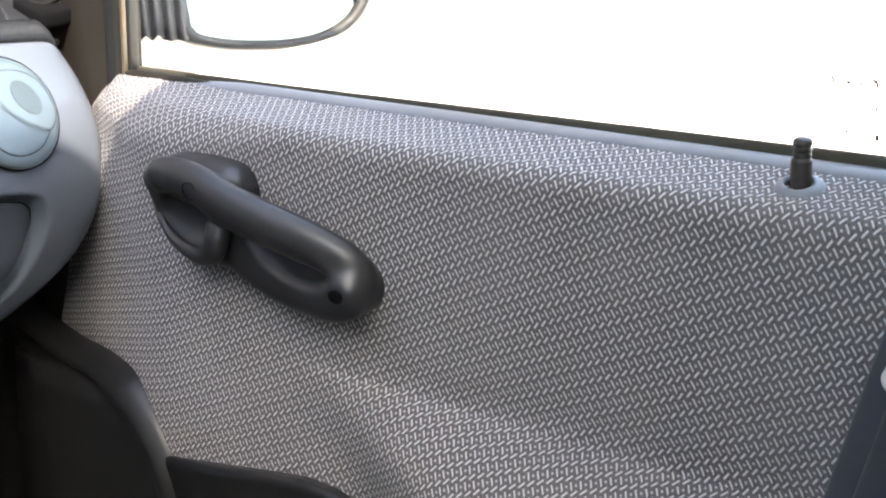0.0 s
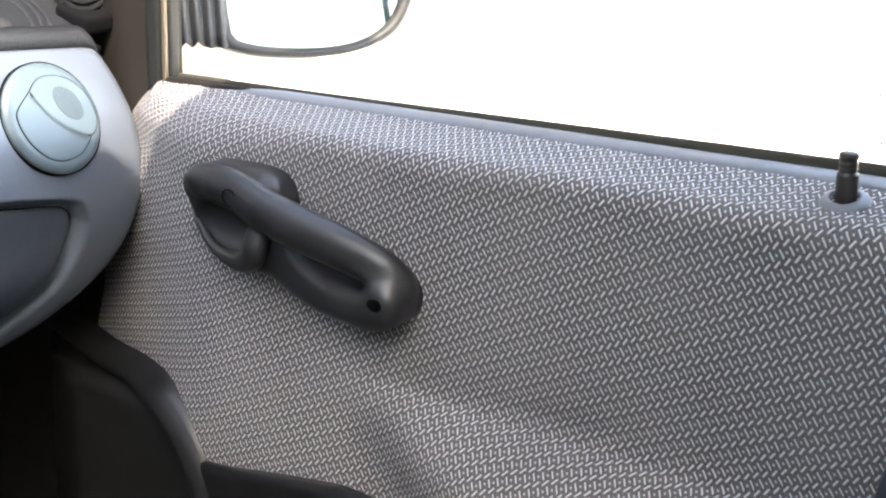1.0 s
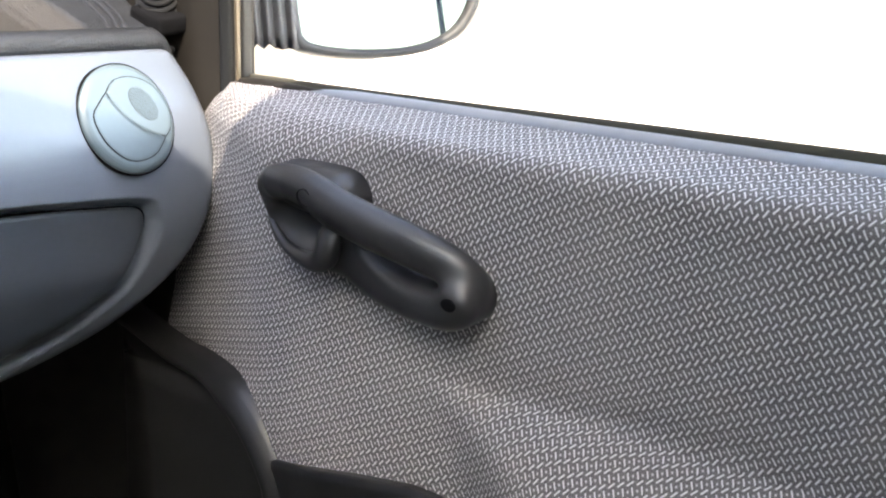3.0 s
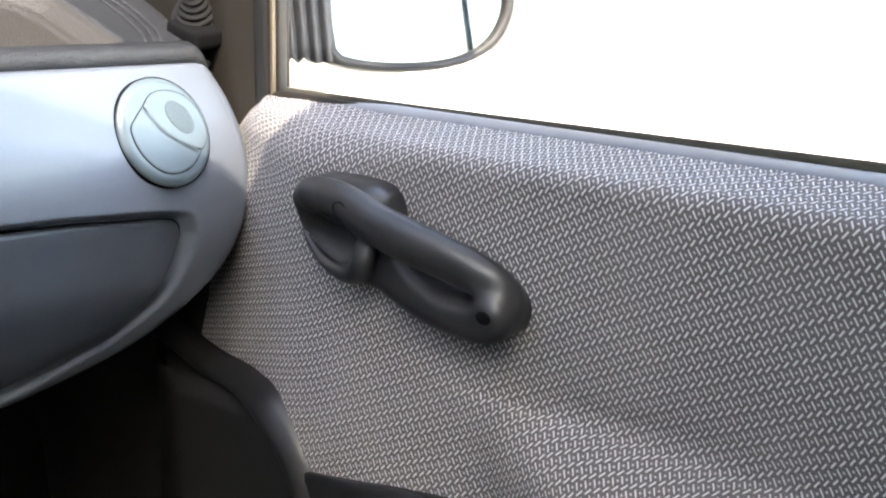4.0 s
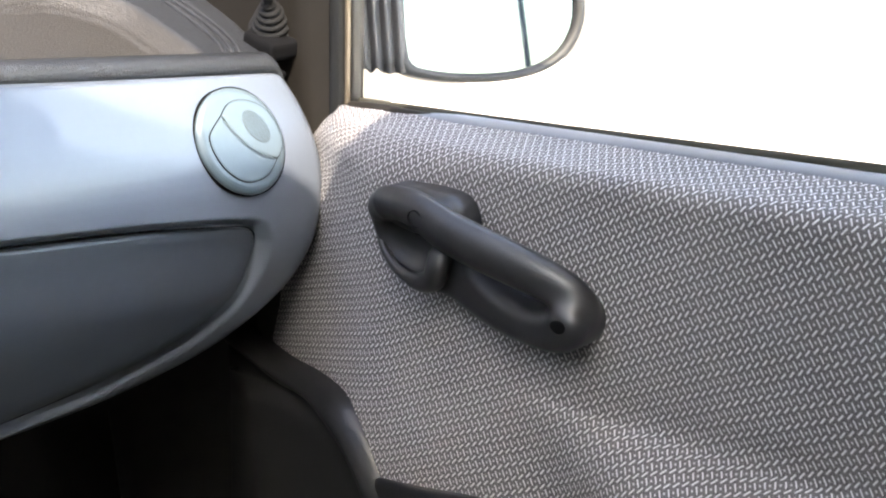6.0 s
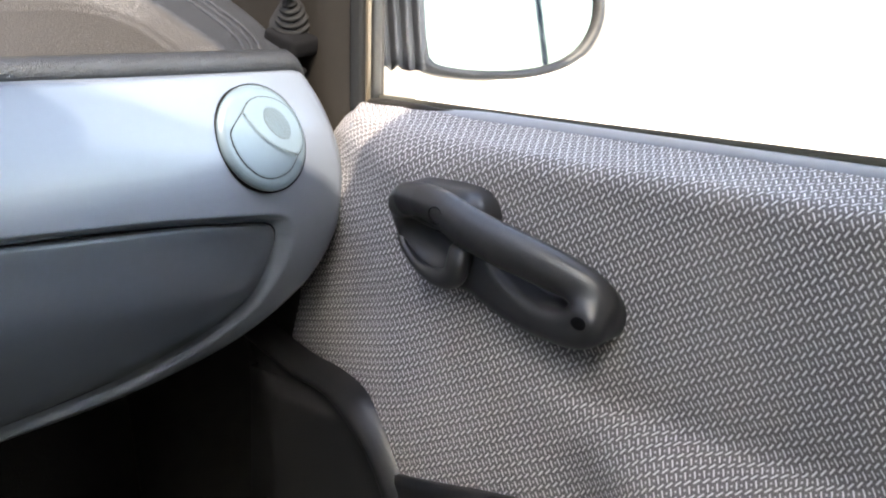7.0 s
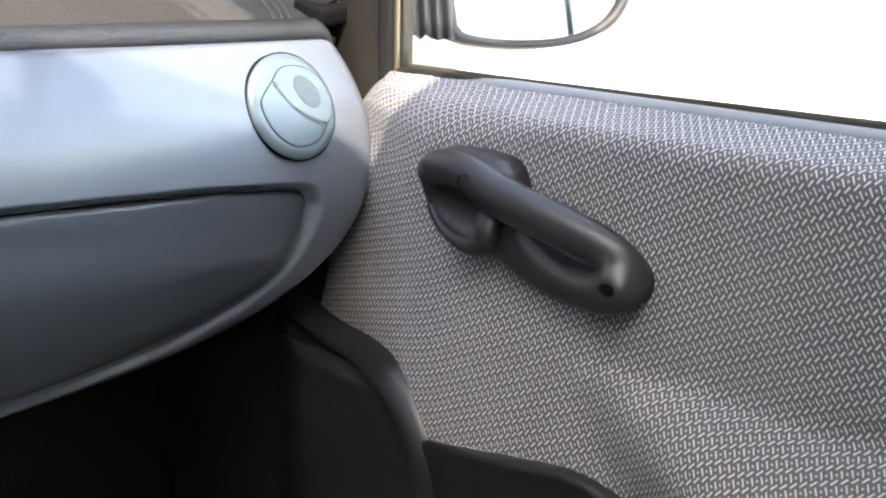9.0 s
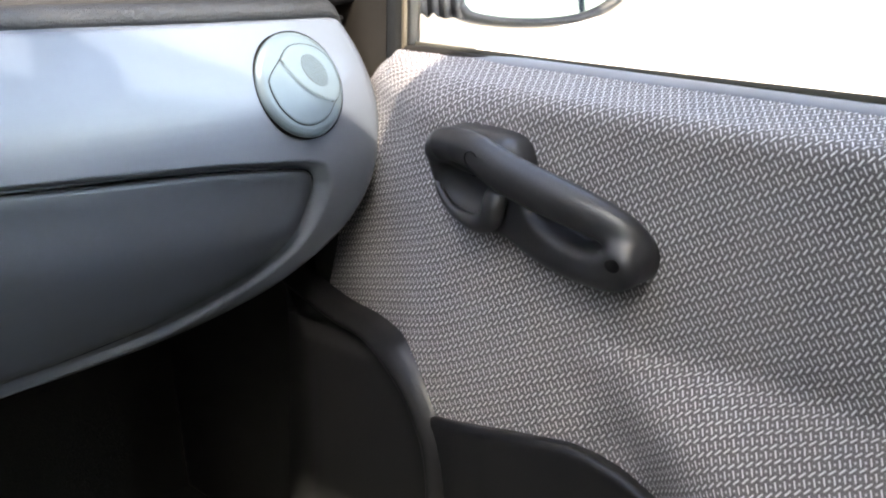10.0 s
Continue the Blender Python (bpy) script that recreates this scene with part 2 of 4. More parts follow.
FABRIC = woven_fabric()
HANDLE = plastic("handle_black_plastic", (0.022, 0.022, 0.0235), 0.40, 1400, 0.00005, spec=0.62)
TRIM_BLACK = plastic("black_trim_plastic", (0.0125, 0.0125, 0.013), 0.42, 900, 0.0001)
SILL_GREY = plastic("sill_grey_plastic", (0.17, 0.18, 0.20), 0.38, 900, 0.00005)
RUBBER = plastic("black_rubber", (0.012, 0.012, 0.011), 0.62, 700, 0.00006)
OLIVE_SEAL = plastic("felt_window_seal", (0.045, 0.042, 0.03), 0.85, 900, 0.0002)
DASH_GREY = plastic("dash_satin_grey", (0.115, 0.133, 0.160), 0.30, 1100, 0.00003, wear=0.03, spec=0.5, patchy=0.03)
GLOVE_GREY = plastic("glovebox_slate_plastic", (0.046, 0.055, 0.068), 0.40, 1100, 0.00005, wear=0.07)
VENT_GREEN = plastic("vent_pale_green_plastic", (0.094, 0.124, 0.137), 0.36, 1200, 0.00002, wear=0.05)
# stands in for shade inside gaps and holes; also colours the adjuster plate
GAP_BLACK = plastic("shadow_gap_black", (0.004, 0.004, 0.0045), 0.9, 500, 0.0, spec=0.1)
PAD_DARK = grained("dash_pad_vinyl", (0.022, 0.0235, 0.027), 0.46, 420.0, 0.0004, 0.45)
# the tray's lighter, warmer colour carries the sunlight that falls on it
PAD_TRAY = sun_warmed(grained("dash_pad_and_tray_vinyl", (0.020, 0.0218, 0.0250), 0.46, 420.0, 0.0004, 0.45), rgb(0.034, 0.031, 0.0275), 0.40)
PILLAR = plastic("pillar_brown_grey", (0.014, 0.0118, 0.0094), 0.62, 700, 0.00008, spec=0.25)
BEIGE = plastic("beige_seal_lip", (0.115, 0.090, 0.060), 0.5, 700, 0.00005)
THUMB = plastic("vent_thumb_grey", (0.050, 0.062, 0.067), 0.6, 900, 0.00004)
BOOT = plastic("boot_grey_rubber", (0.012, 0.012, 0.0125), 0.75, 700, 0.00005, spec=0.2)
MIRROR_SHELL = plastic("mirror_weathered_black", (0.009, 0.010, 0.012), 0.6, 800, 0.0002, wear=0.3, spec=0.3)
GREY_BLUE = plastic("pillar_slate_plastic", (0.050, 0.055, 0.066), 0.45, 900, 0.0001)
FABRIC_DARK = grained("seat_dark_cloth", (0.022, 0.022, 0.024), 0.9, 700.0, 0.0006, spec=0.2)
KNOB = plastic("knob_brown_black", (0.035, 0.03, 0.026), 0.42, 900, 0.00005)
WHITE_CAP = plastic("white_cap_plastic", (0.8, 0.8, 0.78), 0.3, 900, 0.0)
CARPET = grained("black_carpet", (0.012, 0.012, 0.012), 0.95, 500.0, 0.001, spec=0.1)
LINING = plastic("roof_lining_grey", (0.70, 0.685, 0.66), 0.9, 500, 0.0003)
PAINT = plastic("car_paint_grey", (0.35, 0.36, 0.38), 0.25, 800, 0.0, coat=0.6)
GLASS = clear_glass()
MIRROR = mirror_glass()
GROUND = rough_ground()
ETCH = plastic("etched_grey_mark", (0.10, 0.085, 0.085), 0.8, 500, 0.0)


# ---------------------------------------------------------------- ground and distance
def build_ground():
    bm = grid(40, 40, lambda u, v: ((u - 0.5) * 600, (v - 0.5) * 600, -0.92 + 0.01 * math.sin(37 * u) * math.cos(29 * v)))
    ob = link_mesh("ground", bm, GROUND)
    tagged(ob, "pale sunlit concrete ground outside the car", "ground", kind="structure")


build_ground()



# unseen wall, added to cut the sky light that enters through the windscreen
def build_sky_block():
    m = Nodes("brown_render")
    big, small = m.noise(0.8, 5.0), m.noise(40.0, 4.0)
    m.set(Base_Color=m.mix(m.math("MULTIPLY_ADD", big, 0.6, m.math("MULTIPLY", small, 0.4)), rgb(0.055, 0.050, 0.045), rgb(0.085, 0.077, 0.070)), Roughness=0.9)
    m.bump(small, 0.5, 0.006)
    tagged(link_mesh("sky_block_front", block((-4.9, -14, -0.95), (-4.4, 14, 8.5), 0.02), m.mat, False), "unseen tall plain dark wall, added in front of the car to cut sky light", "wall", kind="structure")


build_sky_block()


def build_rear_wall():
    m = Nodes("ochre_render")
    big, small = m.noise(0.5, 5.0), m.noise(30.0, 4.0)
    m.set(Base_Color=m.mix(m.math("MULTIPLY_ADD", big, 0.6, m.math("MULTIPLY", small, 0.4)), rgb(0.60, 0.50, 0.34), rgb(0.76, 0.68, 0.52)), Roughness=0.9)
    tagged(link_mesh("wall_rear", block((30.0, -25, -0.95), (30.5, 25, 2.05), 0.03), m.mat, False), "low cream rendered wall far behind the car", "wall", kind="structure")


def build_street_pole():
    m = plastic("galvanised_steel", (0.16, 0.18, 0.21), 0.5, 60, 0.0005)
    pole = thing("street_pole", (7.62, 1.05, -0.92), "slim grey steel street pole standing on the concrete", "street pole")
    part("shaft", lathe([(0.0, 5.4), (0.014, 5.39), (0.022, 0.05), (0.024, 0.0)], 20, Matrix.Translation((7.62, 1.05, -0.92))), m, pole)
    part("foot_plate", block((7.54, 0.97, -0.93), (7.70, 1.13, -0.90), 0.006), m, pole)
    keep_place(pole)


build_rear_wall()
build_street_pole()

# ---------------------------------------------------------------- passenger door
def shoulder(x):
    """Radius of the rounded top edge of the panel, and the height at which it ends."""
    return lerp(0.034, 0.013, smooth(-0.29, -0.12, x)), 0.009 - 0.022 * smooth(-0.342, -0.402, x)


def door_profile(v, x):
    """Place (y, z) and run of the fabric: v in 0..1 up the flat, 1..2 round the shoulder, 2..3 over the top."""
    r, z1 = shoulder(x)
    zs = z1 - r
    if v <= 1:
        z = lerp(-0.33, zs, v)
        return 0.0, z, z
    if v <= 2:
        a = (v - 1) * radians(82)
        return r * (1 - math.cos(a)), zs + r * math.sin(a), zs + r * a
    a = radians(82)
    y0, z0 = r * (1 - math.cos(a)), zs + r * math.sin(a)
    y1, z2 = 0.0492, z0 + 0.0066
    return lerp(y0, y1, v - 2), lerp(z0, z2, v - 2), zs + r * a + (v - 2) * math.hypot(y1 - y0, z2 - z0)


def door_relief(x, z):
    """How far the panel stands out of its plane, inwards positive."""
    lean = 0.014 * smooth(-0.12, -0.26, z)
    crease = -0.1505
    amount = smooth(-0.152, 0.005, x + 0.90 * (z - crease))
    fall = max(0.0, crease - z + 0.002)
    swell = amount * 0.056 * (1 - math.exp(-fall / 0.031)) * smooth(0.0, 0.005, fall)
    dip = 0.002 * amount * math.exp(-((z - crease - 0.010) / 0.010) ** 2)
    # front edge of the pad rolls outwards round a curved corner
    edge = table(z, [(-0.30, -0.275), (-0.12, -0.268), (-0.05, -0.270), (-0.011, -0.270), (0.02, -0.255)])
    lean_out = lerp(0.42, 0.35, smooth(-0.02, -0.08, z))
    roll = lean_out * max(0.0, edge - x)
    soft = 0.030
    if abs(x - edge) < soft:
        q = (edge + soft - x)
        roll = lean_out * q * q / (4 * soft)
    return lean + swell - dip, min(roll, 0.115)


def build_fabric(door):
    x0, x1 = -0.52, 0.262
    rows = [k / 190 for k in range(190)] + [1 + k / 18 for k in range(18)] + [2 + k / 16 for k in range(17)]

    def at(u, v):
        x = lerp(x0, x1, u)
        y, z, run = door_profile(rows[round(v * (len(rows) - 1))], x)
        relief, roll = door_relief(x, z)
        fade = 1.0 if y < 0.004 else smooth(0.045, 0.004, y)
        return (x, y * (1 - 0.75 * smooth(0.0, 0.04, roll)) + roll - relief * fade, z), run

    falls = {}

    def drawn(x, run):
        # the cloth follows the swelling: counted along its surface below the crease
        if run > -0.14:
            return run
        key = round(x, 4)
        if key not in falls:
            rows_down, y0, s = [], 0.0, 0.0
            for k in range(96):
                z = -0.14 - 0.002 * k
                y1 = door_relief(x, z)[0]
                s += math.hypot(0.002, y1 - y0) if k else 0.0
                y0 = y1
                rows_down.append((0.002 * k, s))
            falls[key] = rows_down
        return -0.14 - table(-0.14 - run, falls[key])

    def weave(x, run):
        run = drawn(x, run)
        # the cloth is drawn a little tighter and askew towards the rear
        k = smooth(-0.22, 0.03, x)
        t = min(1.0, max(0.0, (x + 0.22) / 0.25))
        near = max(0.0, -0.25 - x)
        along = 1.04 * x + 0.28 * near * near / (0.03 + near) * smooth(-0.02, -0.06, run) + 0.05 * (0.125 * t * t + max(0.0, x - 0.03))
        return (along + lerp(-0.02, 0.15, k) * (run + 0.08) + 1.0, run * lerp(0.965, 1.015, k) + 1.0)

    ob = part("fabric_panel", grid(276, len(rows) - 1, lambda u, v: at(u, v)[0], lambda u, v: weave(lerp(x0, x1, u), at(u, v)[1])), FABRIC, door,
              "grey woven upholstery with pale slanting flecks, padded")
    if sum(face.normal.y for face in ob.data.polygons) > 0:
        ob.data.flip_normals()
    solid(ob, 0.006, -1.0)


TRIM_EDGE = [(-0.266, -0.2625), (-0.258, -0.2600), (-0.175, -0.243), (-0.12, -0.2335), (-0.095, -0.2335), (-0.07, -0.238), (-0.03, -0.249), (0.03, -0.268), (0.10, -0.285), (0.27, -0.30)]


def build_lower_trim(door):
    def place(u, v):
        x = lerp(-0.265, 0.262, u)
        top = table(x, TRIM_EDGE)
        z = lerp(top, -0.56, max(0.0, (v - 0.10) / 0.90) ** 1.2)
        relief, roll = door_relief(x, z)
        y = roll - relief
        lip = math.sqrt(max(0.0, 1 - (1 - min(1.0, v / 0.10)) ** 2))
        return (x, y + 0.006 - lerp(0.0075, 0.014, smooth(-0.265, -0.20, x)) * lip, z - 0.003 * (1 - lip))

    ob = part("lower_trim", grid(280, 70, place), TRIM_BLACK, door, "smooth black moulded plastic lower door trim")
    solid(ob, 0.004, 1.0)


# crest of the raised rim round the speaker: place (x, z) and how far out it stands (y)
RIM_CREST = [(-0.520, -0.2120, 0.024), (-0.4645, -0.2180, 0.015), (-0.440, -0.2200, 0.010), (-0.410, -0.2212, 0.004), (-0.3625, -0.2205, -0.0045), (-0.3225, -0.2270, -0.0165), (-0.2985, -0.2415, -0.0205),
             (-0.2815, -0.2595, -0.0235), (-0.2690, -0.2820, -0.0255), (-0.2645, -0.3110, -0.0270), (-0.2675, -0.3420, -0.0275), (-0.2800, -0.3800, -0.027), (-0.305, -0.430, -0.026), (-0.34, -0.48, -0.025)]


def build_speaker_housing(door):
    crest = curve_points([(x, y, z) for x, z, y in RIM_CREST], 10)
    # across the rim, from the cloth inwards: step outwards in the door's plane, height over the crest
    across = [(0.0195, 0.024), (0.0180, 0.0130), (0.0145, 0.0086), (0.0105, 0.0050), (0.0062, 0.0016), (0.0026, 0.0002), (-0.0004, 0.0002), (-0.0026, 0.0016), (-0.0042, 0.0042), (-0.0052, 0.0072), (-0.0066, 0.0086), (-0.0090, 0.0090)]
    bm = bmesh.new()
    rows = []
    for k, p in enumerate(crest):
        d = crest[min(k + 1, len(crest) - 1)] - crest[max(k - 1, 0)]
        n = Vector((-d.z, 0, d.x)).normalized()
        if n.x + n.z < 0:
            n = -n
        wide = lerp(0.62, 1.05, smooth(-0.37, -0.29, p.x))
        row = [bm.verts.new(p + n * a * (wide if a > 0 else 1.0) + Vector((0, b, 0))) for a, b in across]
        # the flat cover runs from the rim to the front edge of the door
        last = row[-1].co.copy()
        end = -0.470 - 1.5 * last.y - 0.18 * (-0.22 - last.z)
        for f in (0.25, 0.5, 0.75, 1.0):
            row.append(bm.verts.new((lerp(last.x, min(end, last.x - 0.002), f), last.y, lerp(last.z, last.z - 0.002, f))))
        row.append(bm.verts.new((row[-1].co.x - 0.003, last.y + 0.03, row[-1].co.z)))
        rows.append(row)
    for a, b in zip(rows, rows[1:]):
        for k in range(len(a) - 1):
            bm.faces.new((a[k], a[k + 1], b[k + 1], b[k]))
    ob = part("speaker_cover", bm, TRIM_BLACK, door, "black plastic speaker cover with a raised curved rim")
    return ob


def build_sill(door):
    # grey strip along the top of the door, then the window seal lips
    def strip(u, v):
        x = lerp(-0.297, 0.27, u)
        a = v * math.pi * 0.9
        full = smooth(-0.300, -0.215, x)
        return (x, 0.0562 - lerp(0.0030, 0.0100, full) * math.cos(a), 0.0130 + lerp(0.0010, 0.0046, full) * math.sin(a) + 0.0012 * v)

    ob = part("sill_strip", grid(80, 12, strip), SILL_GREY, door, "narrow grey plastic sill strip under the window")
    solid(ob, 0.003)
    part("seal_lip", tube([(x, 0.0670, 0.0150 + 0.0030 * smooth(-0.25, 0.25, x)) for x in (-0.345 + 0.615 * k / 30 for k in range(31))],
                          lambda t: 0.0022 + 0.0010 * t, 12, 1.6, (0, 0, 1)), OLIVE_SEAL, door, "dark felt seal along the window slot")
    part("outer_seal", block((-0.35, 0.0715, -0.01), (0.27, 0.078, 0.012), 0.002), RUBBER, door)
    # the inner sheet of the door below the window
    part("door_shell", block((-0.352, 0.036, -0.56), (0.285, 0.085, 0.002), 0.006), PAINT, door, "grey painted steel door shell")


def build_window(door):
    bm = block((-0.351, 0.0685, 0.0), (0.27, 0.0712, 0.44), 0.0006, 1)
    ob = part("window_pane", bm, GLASS, door, "clear wound-up side window pane")
    ob.visible_shadow = False
    # etched maker's marks in the corner of the pane: plain strokes and bars
    random.seed(4)
    bars = [(0.194, 0.0610, 0.006, 0.0005), (0.2015, 0.0606, 0.019, 0.0004), (0.196, 0.0553, 0.009, 0.0005), (0.206, 0.0549, 0.012, 0.0005)]
    for x, z in ((0.1975, 0.0570), (0.2050, 0.0568), (0.2120, 0.0564), (0.2200, 0.0562)):
        bars.append((x, z, 0.0006, 0.0026))
    for x, z in ((0.1962, 0.0594), (0.2052, 0.0575), (0.2186, 0.0585)):
        bars.append((x, z, 0.0022, 0.0006))
    for z0, n in ((0.0470, 11), (0.0325, 12)):
        for k in range(n):
            bars.append((0.196 + 0.0020 * k, z0 - 0.00015 * k, 0.0005 + 0.0006 * random.random(), 0.0008 + 0.0014 * random.random()))
    bars.append((0.2205, 0.0440, 0.0007, 0.0035)), bars.append((0.2215, 0.0295, 0.0020, 0.0034))
    bm = bmesh.new()
    for x, z, a, b in bars:
        vs = [bm.verts.new((x + i * max(a, 0.0013), 0.0680, z + j * max(b, 0.0011) - 0.06 * i * a)) for i, j in ((0, 0), (1, 0), (1, 1), (0, 1))]
        bm.faces.new(vs)
    mark = part("etched_mark", bm, ETCH, ob, "faint grey etched strokes")
    solid(mark, 0.0002)


def build_window_frame(door):
    def upright(name, x, y, wide, deep, material, label="", top=0.44, z0=0.004, lean=0.125):
        bm = block((x - wide / 2, y - deep / 2, z0), (x + wide / 2, y + deep / 2, top), min(wide, deep) * 0.3, 3)
        for v in bm.verts:
            v.co.x += lean * (v.co.z - 0.02)
        part(name, bm, material, door, label)

    upright("frame_inner", -0.3587, 0.062, 0.016, 0.020, RUBBER, "dark rubber door seal")
    upright("frame_lip", -0.3475, 0.0560, 0.0030, 0.0040, BEIGE, "thin sunlit beige seal lip")
    upright("frame_channel", -0.3490, 0.0640, 0.008, 0.010, RUBBER)
    upright("frame_edge", -0.3480, 0.0690, 0.0052, 0.006, PILLAR, "brown-grey window channel edge")
    part("frame_foot", tube([(-0.362, 0.060, 0.0070), (-0.352, 0.059, 0.0095), (-0.340, 0.0575, 0.0115), (-0.322, 0.0565, 0.0122), (-0.300, 0.0562, 0.0124), (-0.275, 0.0562, 0.0132), (-0.245, 0.0562, 0.0146), (-0.215, 0.0562, 0.0160)],
                               lambda t: lerp(0.0062, 0.0010, smooth(0.5, 1.0, t)), 16), PILLAR, door, "brown-grey end of the sill strip")
    part("frame_top", block((-0.34, 0.02, 0.42), (0.29, 0.085, 0.47), 0.008), RUBBER, door)
    part("frame_rear", block((0.262, 0.045, 0.0), (0.292, 0.085, 0.46), 0.006), RUBBER, door)


def build_lock_knob(door):
    knob = part("lock_knob", lathe([(0.0, 0.0375), (0.0032, 0.0374), (0.0046, 0.0366), (0.0050, 0.0352), (0.0049, 0.0340), (0.0043, 0.0334), (0.0043, 0.0326),
                                    (0.0047, 0.0320), (0.0047, 0.0311), (0.0043, 0.0306), (0.0043, 0.0298), (0.0047, 0.0292), (0.0047, 0.0284),
                                    (0.0043, 0.0279), (0.0044, 0.0272), (0.0052, 0.0264), (0.0053, 0.0255), (0.0053, 0.008), (0.0053, 0.0)], 28,
                                   Matrix.Translation((0.1985, 0.031, -0.0005))), KNOB, door, "dark brown-black ribbed plastic lock knob")
    collar = lathe([(0.0055, 0.0016), (0.0060, 0.0028), (0.0072, 0.0028), (0.0094, 0.0014), (0.0108, -0.0004), (0.0113, -0.0030), (0.0114, -0.008)], 36,
                   Matrix.Translation((0.1988, 0.0285, 0.0118)) @ Matrix.Scale(1.22, 4) @ Matrix.Rotation(radians(16), 4, "X"))
    part("collar", collar, SILL_GREY, knob, "grey plastic collar")


# ---- pull handle with the inside release lever
# outlines in the door's plane (x, z)
BODY_EDGE = [(-0.226, -0.031), (-0.195, -0.028), (-0.168, -0.035), (-0.140, -0.0445), (-0.110, -0.0535), (-0.085, -0.0600), (-0.0670, -0.0655), (-0.0575, -0.0695), (-0.0520, -0.0755), (-0.0505, -0.0830),
             (-0.0530, -0.0915), (-0.0590, -0.0985), (-0.0690, -0.1030), (-0.0858, -0.1055), (-0.1091, -0.1065), (-0.1332, -0.1045), (-0.1560, -0.1000), (-0.1745, -0.0940), (-0.1930, -0.0900),
             (-0.2150, -0.0840), (-0.2335, -0.0745), (-0.2435, -0.0620), (-0.2460, -0.0490), (-0.2410, -0.0380)]
LOBE_EDGE = [(-0.230, -0.0205), (-0.203, -0.0165), (-0.182, -0.0165), (-0.168, -0.0178), (-0.1595, -0.0220), (-0.1555, -0.0285), (-0.1545, -0.0370), (-0.170, -0.050), (-0.220, -0.045)]
SLOT_EDGE = [(-0.1500, -0.0535), (-0.1455, -0.0640), (-0.1345, -0.0720), (-0.1200, -0.0775), (-0.1050, -0.0808), (-0.0890, -0.0802), (-0.0780, -0.0775), (-0.0730, -0.0720), (-0.080, -0.063), (-0.100, -0.052), (-0.121, -0.040), (-0.143, -0.034), (-0.152, -0.042)]
# grip: place, height of its middle over the door, radius
GRIP_PATH = [(-0.2400, -0.0540, 0.0085, 0.0040), (-0.2385, -0.0440, 0.0150, 0.0066), (-0.2290, -0.0325, 0.0240, 0.0098), (-0.2130, -0.0250, 0.0310, 0.0118), (-0.1950, -0.0228, 0.0335, 0.0122), (-0.1765, -0.0260, 0.0335, 0.0134),
             (-0.1530, -0.0350, 0.0335, 0.0148), (-0.1260, -0.0430, 0.0305, 0.0150), (-0.1035, -0.0500, 0.0255, 0.0148), (-0.0880, -0.0555, 0.0215, 0.0142), (-0.0765, -0.0605, 0.0180, 0.0138), (-0.0680, -0.0660, 0.0145, 0.0134), (-0.0630, -0.0720, 0.0110, 0.0125)]


def inside_distance(X, Z, loop):
    """Distance inside a closed outline, for whole arrays of places; negative outside."""
    best = np.full(X.shape, 1.0)
    inside = np.zeros(X.shape, bool)
    for (ax, az), (bx, bz) in zip(loop, loop[1:] + loop[:1]):
        dx, dz = bx - ax, bz - az
        t = np.clip(((X - ax) * dx + (Z - az) * dz) / (dx * dx + dz * dz + 1e-12), 0, 1)
        best = np.minimum(best, np.hypot(X - ax - t * dx, Z - az - t * dz))
        if abs(dz) > 1e-9:
            inside ^= ((az > Z) != (bz > Z)) & (X < dx * (Z - az) / dz + ax)
    return np.where(inside, best, -best)


def blend_min(a, b, k):
    return np.minimum(a, b) - k / 4 * np.maximum(0, 1 - np.abs(a - b) / k) ** 2


def blend_max(a, b, k):
    return np.maximum(a, b) + k / 4 * np.maximum(0, 1 - np.abs(a - b) / k) ** 2


def step(a, b, x):
    t = np.clip((x - a) / (b - a), 0, 1)
    return t * t * (3 - 2 * t)


def slab(inside, height, top, edge):
    """Distance to a slab of that height over the door, with a rounded upper edge."""
    a, b = -inside + edge, height - top + edge
    return np.minimum(np.maximum(a, b), 0) + np.hypot(np.maximum(a, 0), np.maximum(b, 0)) - edge


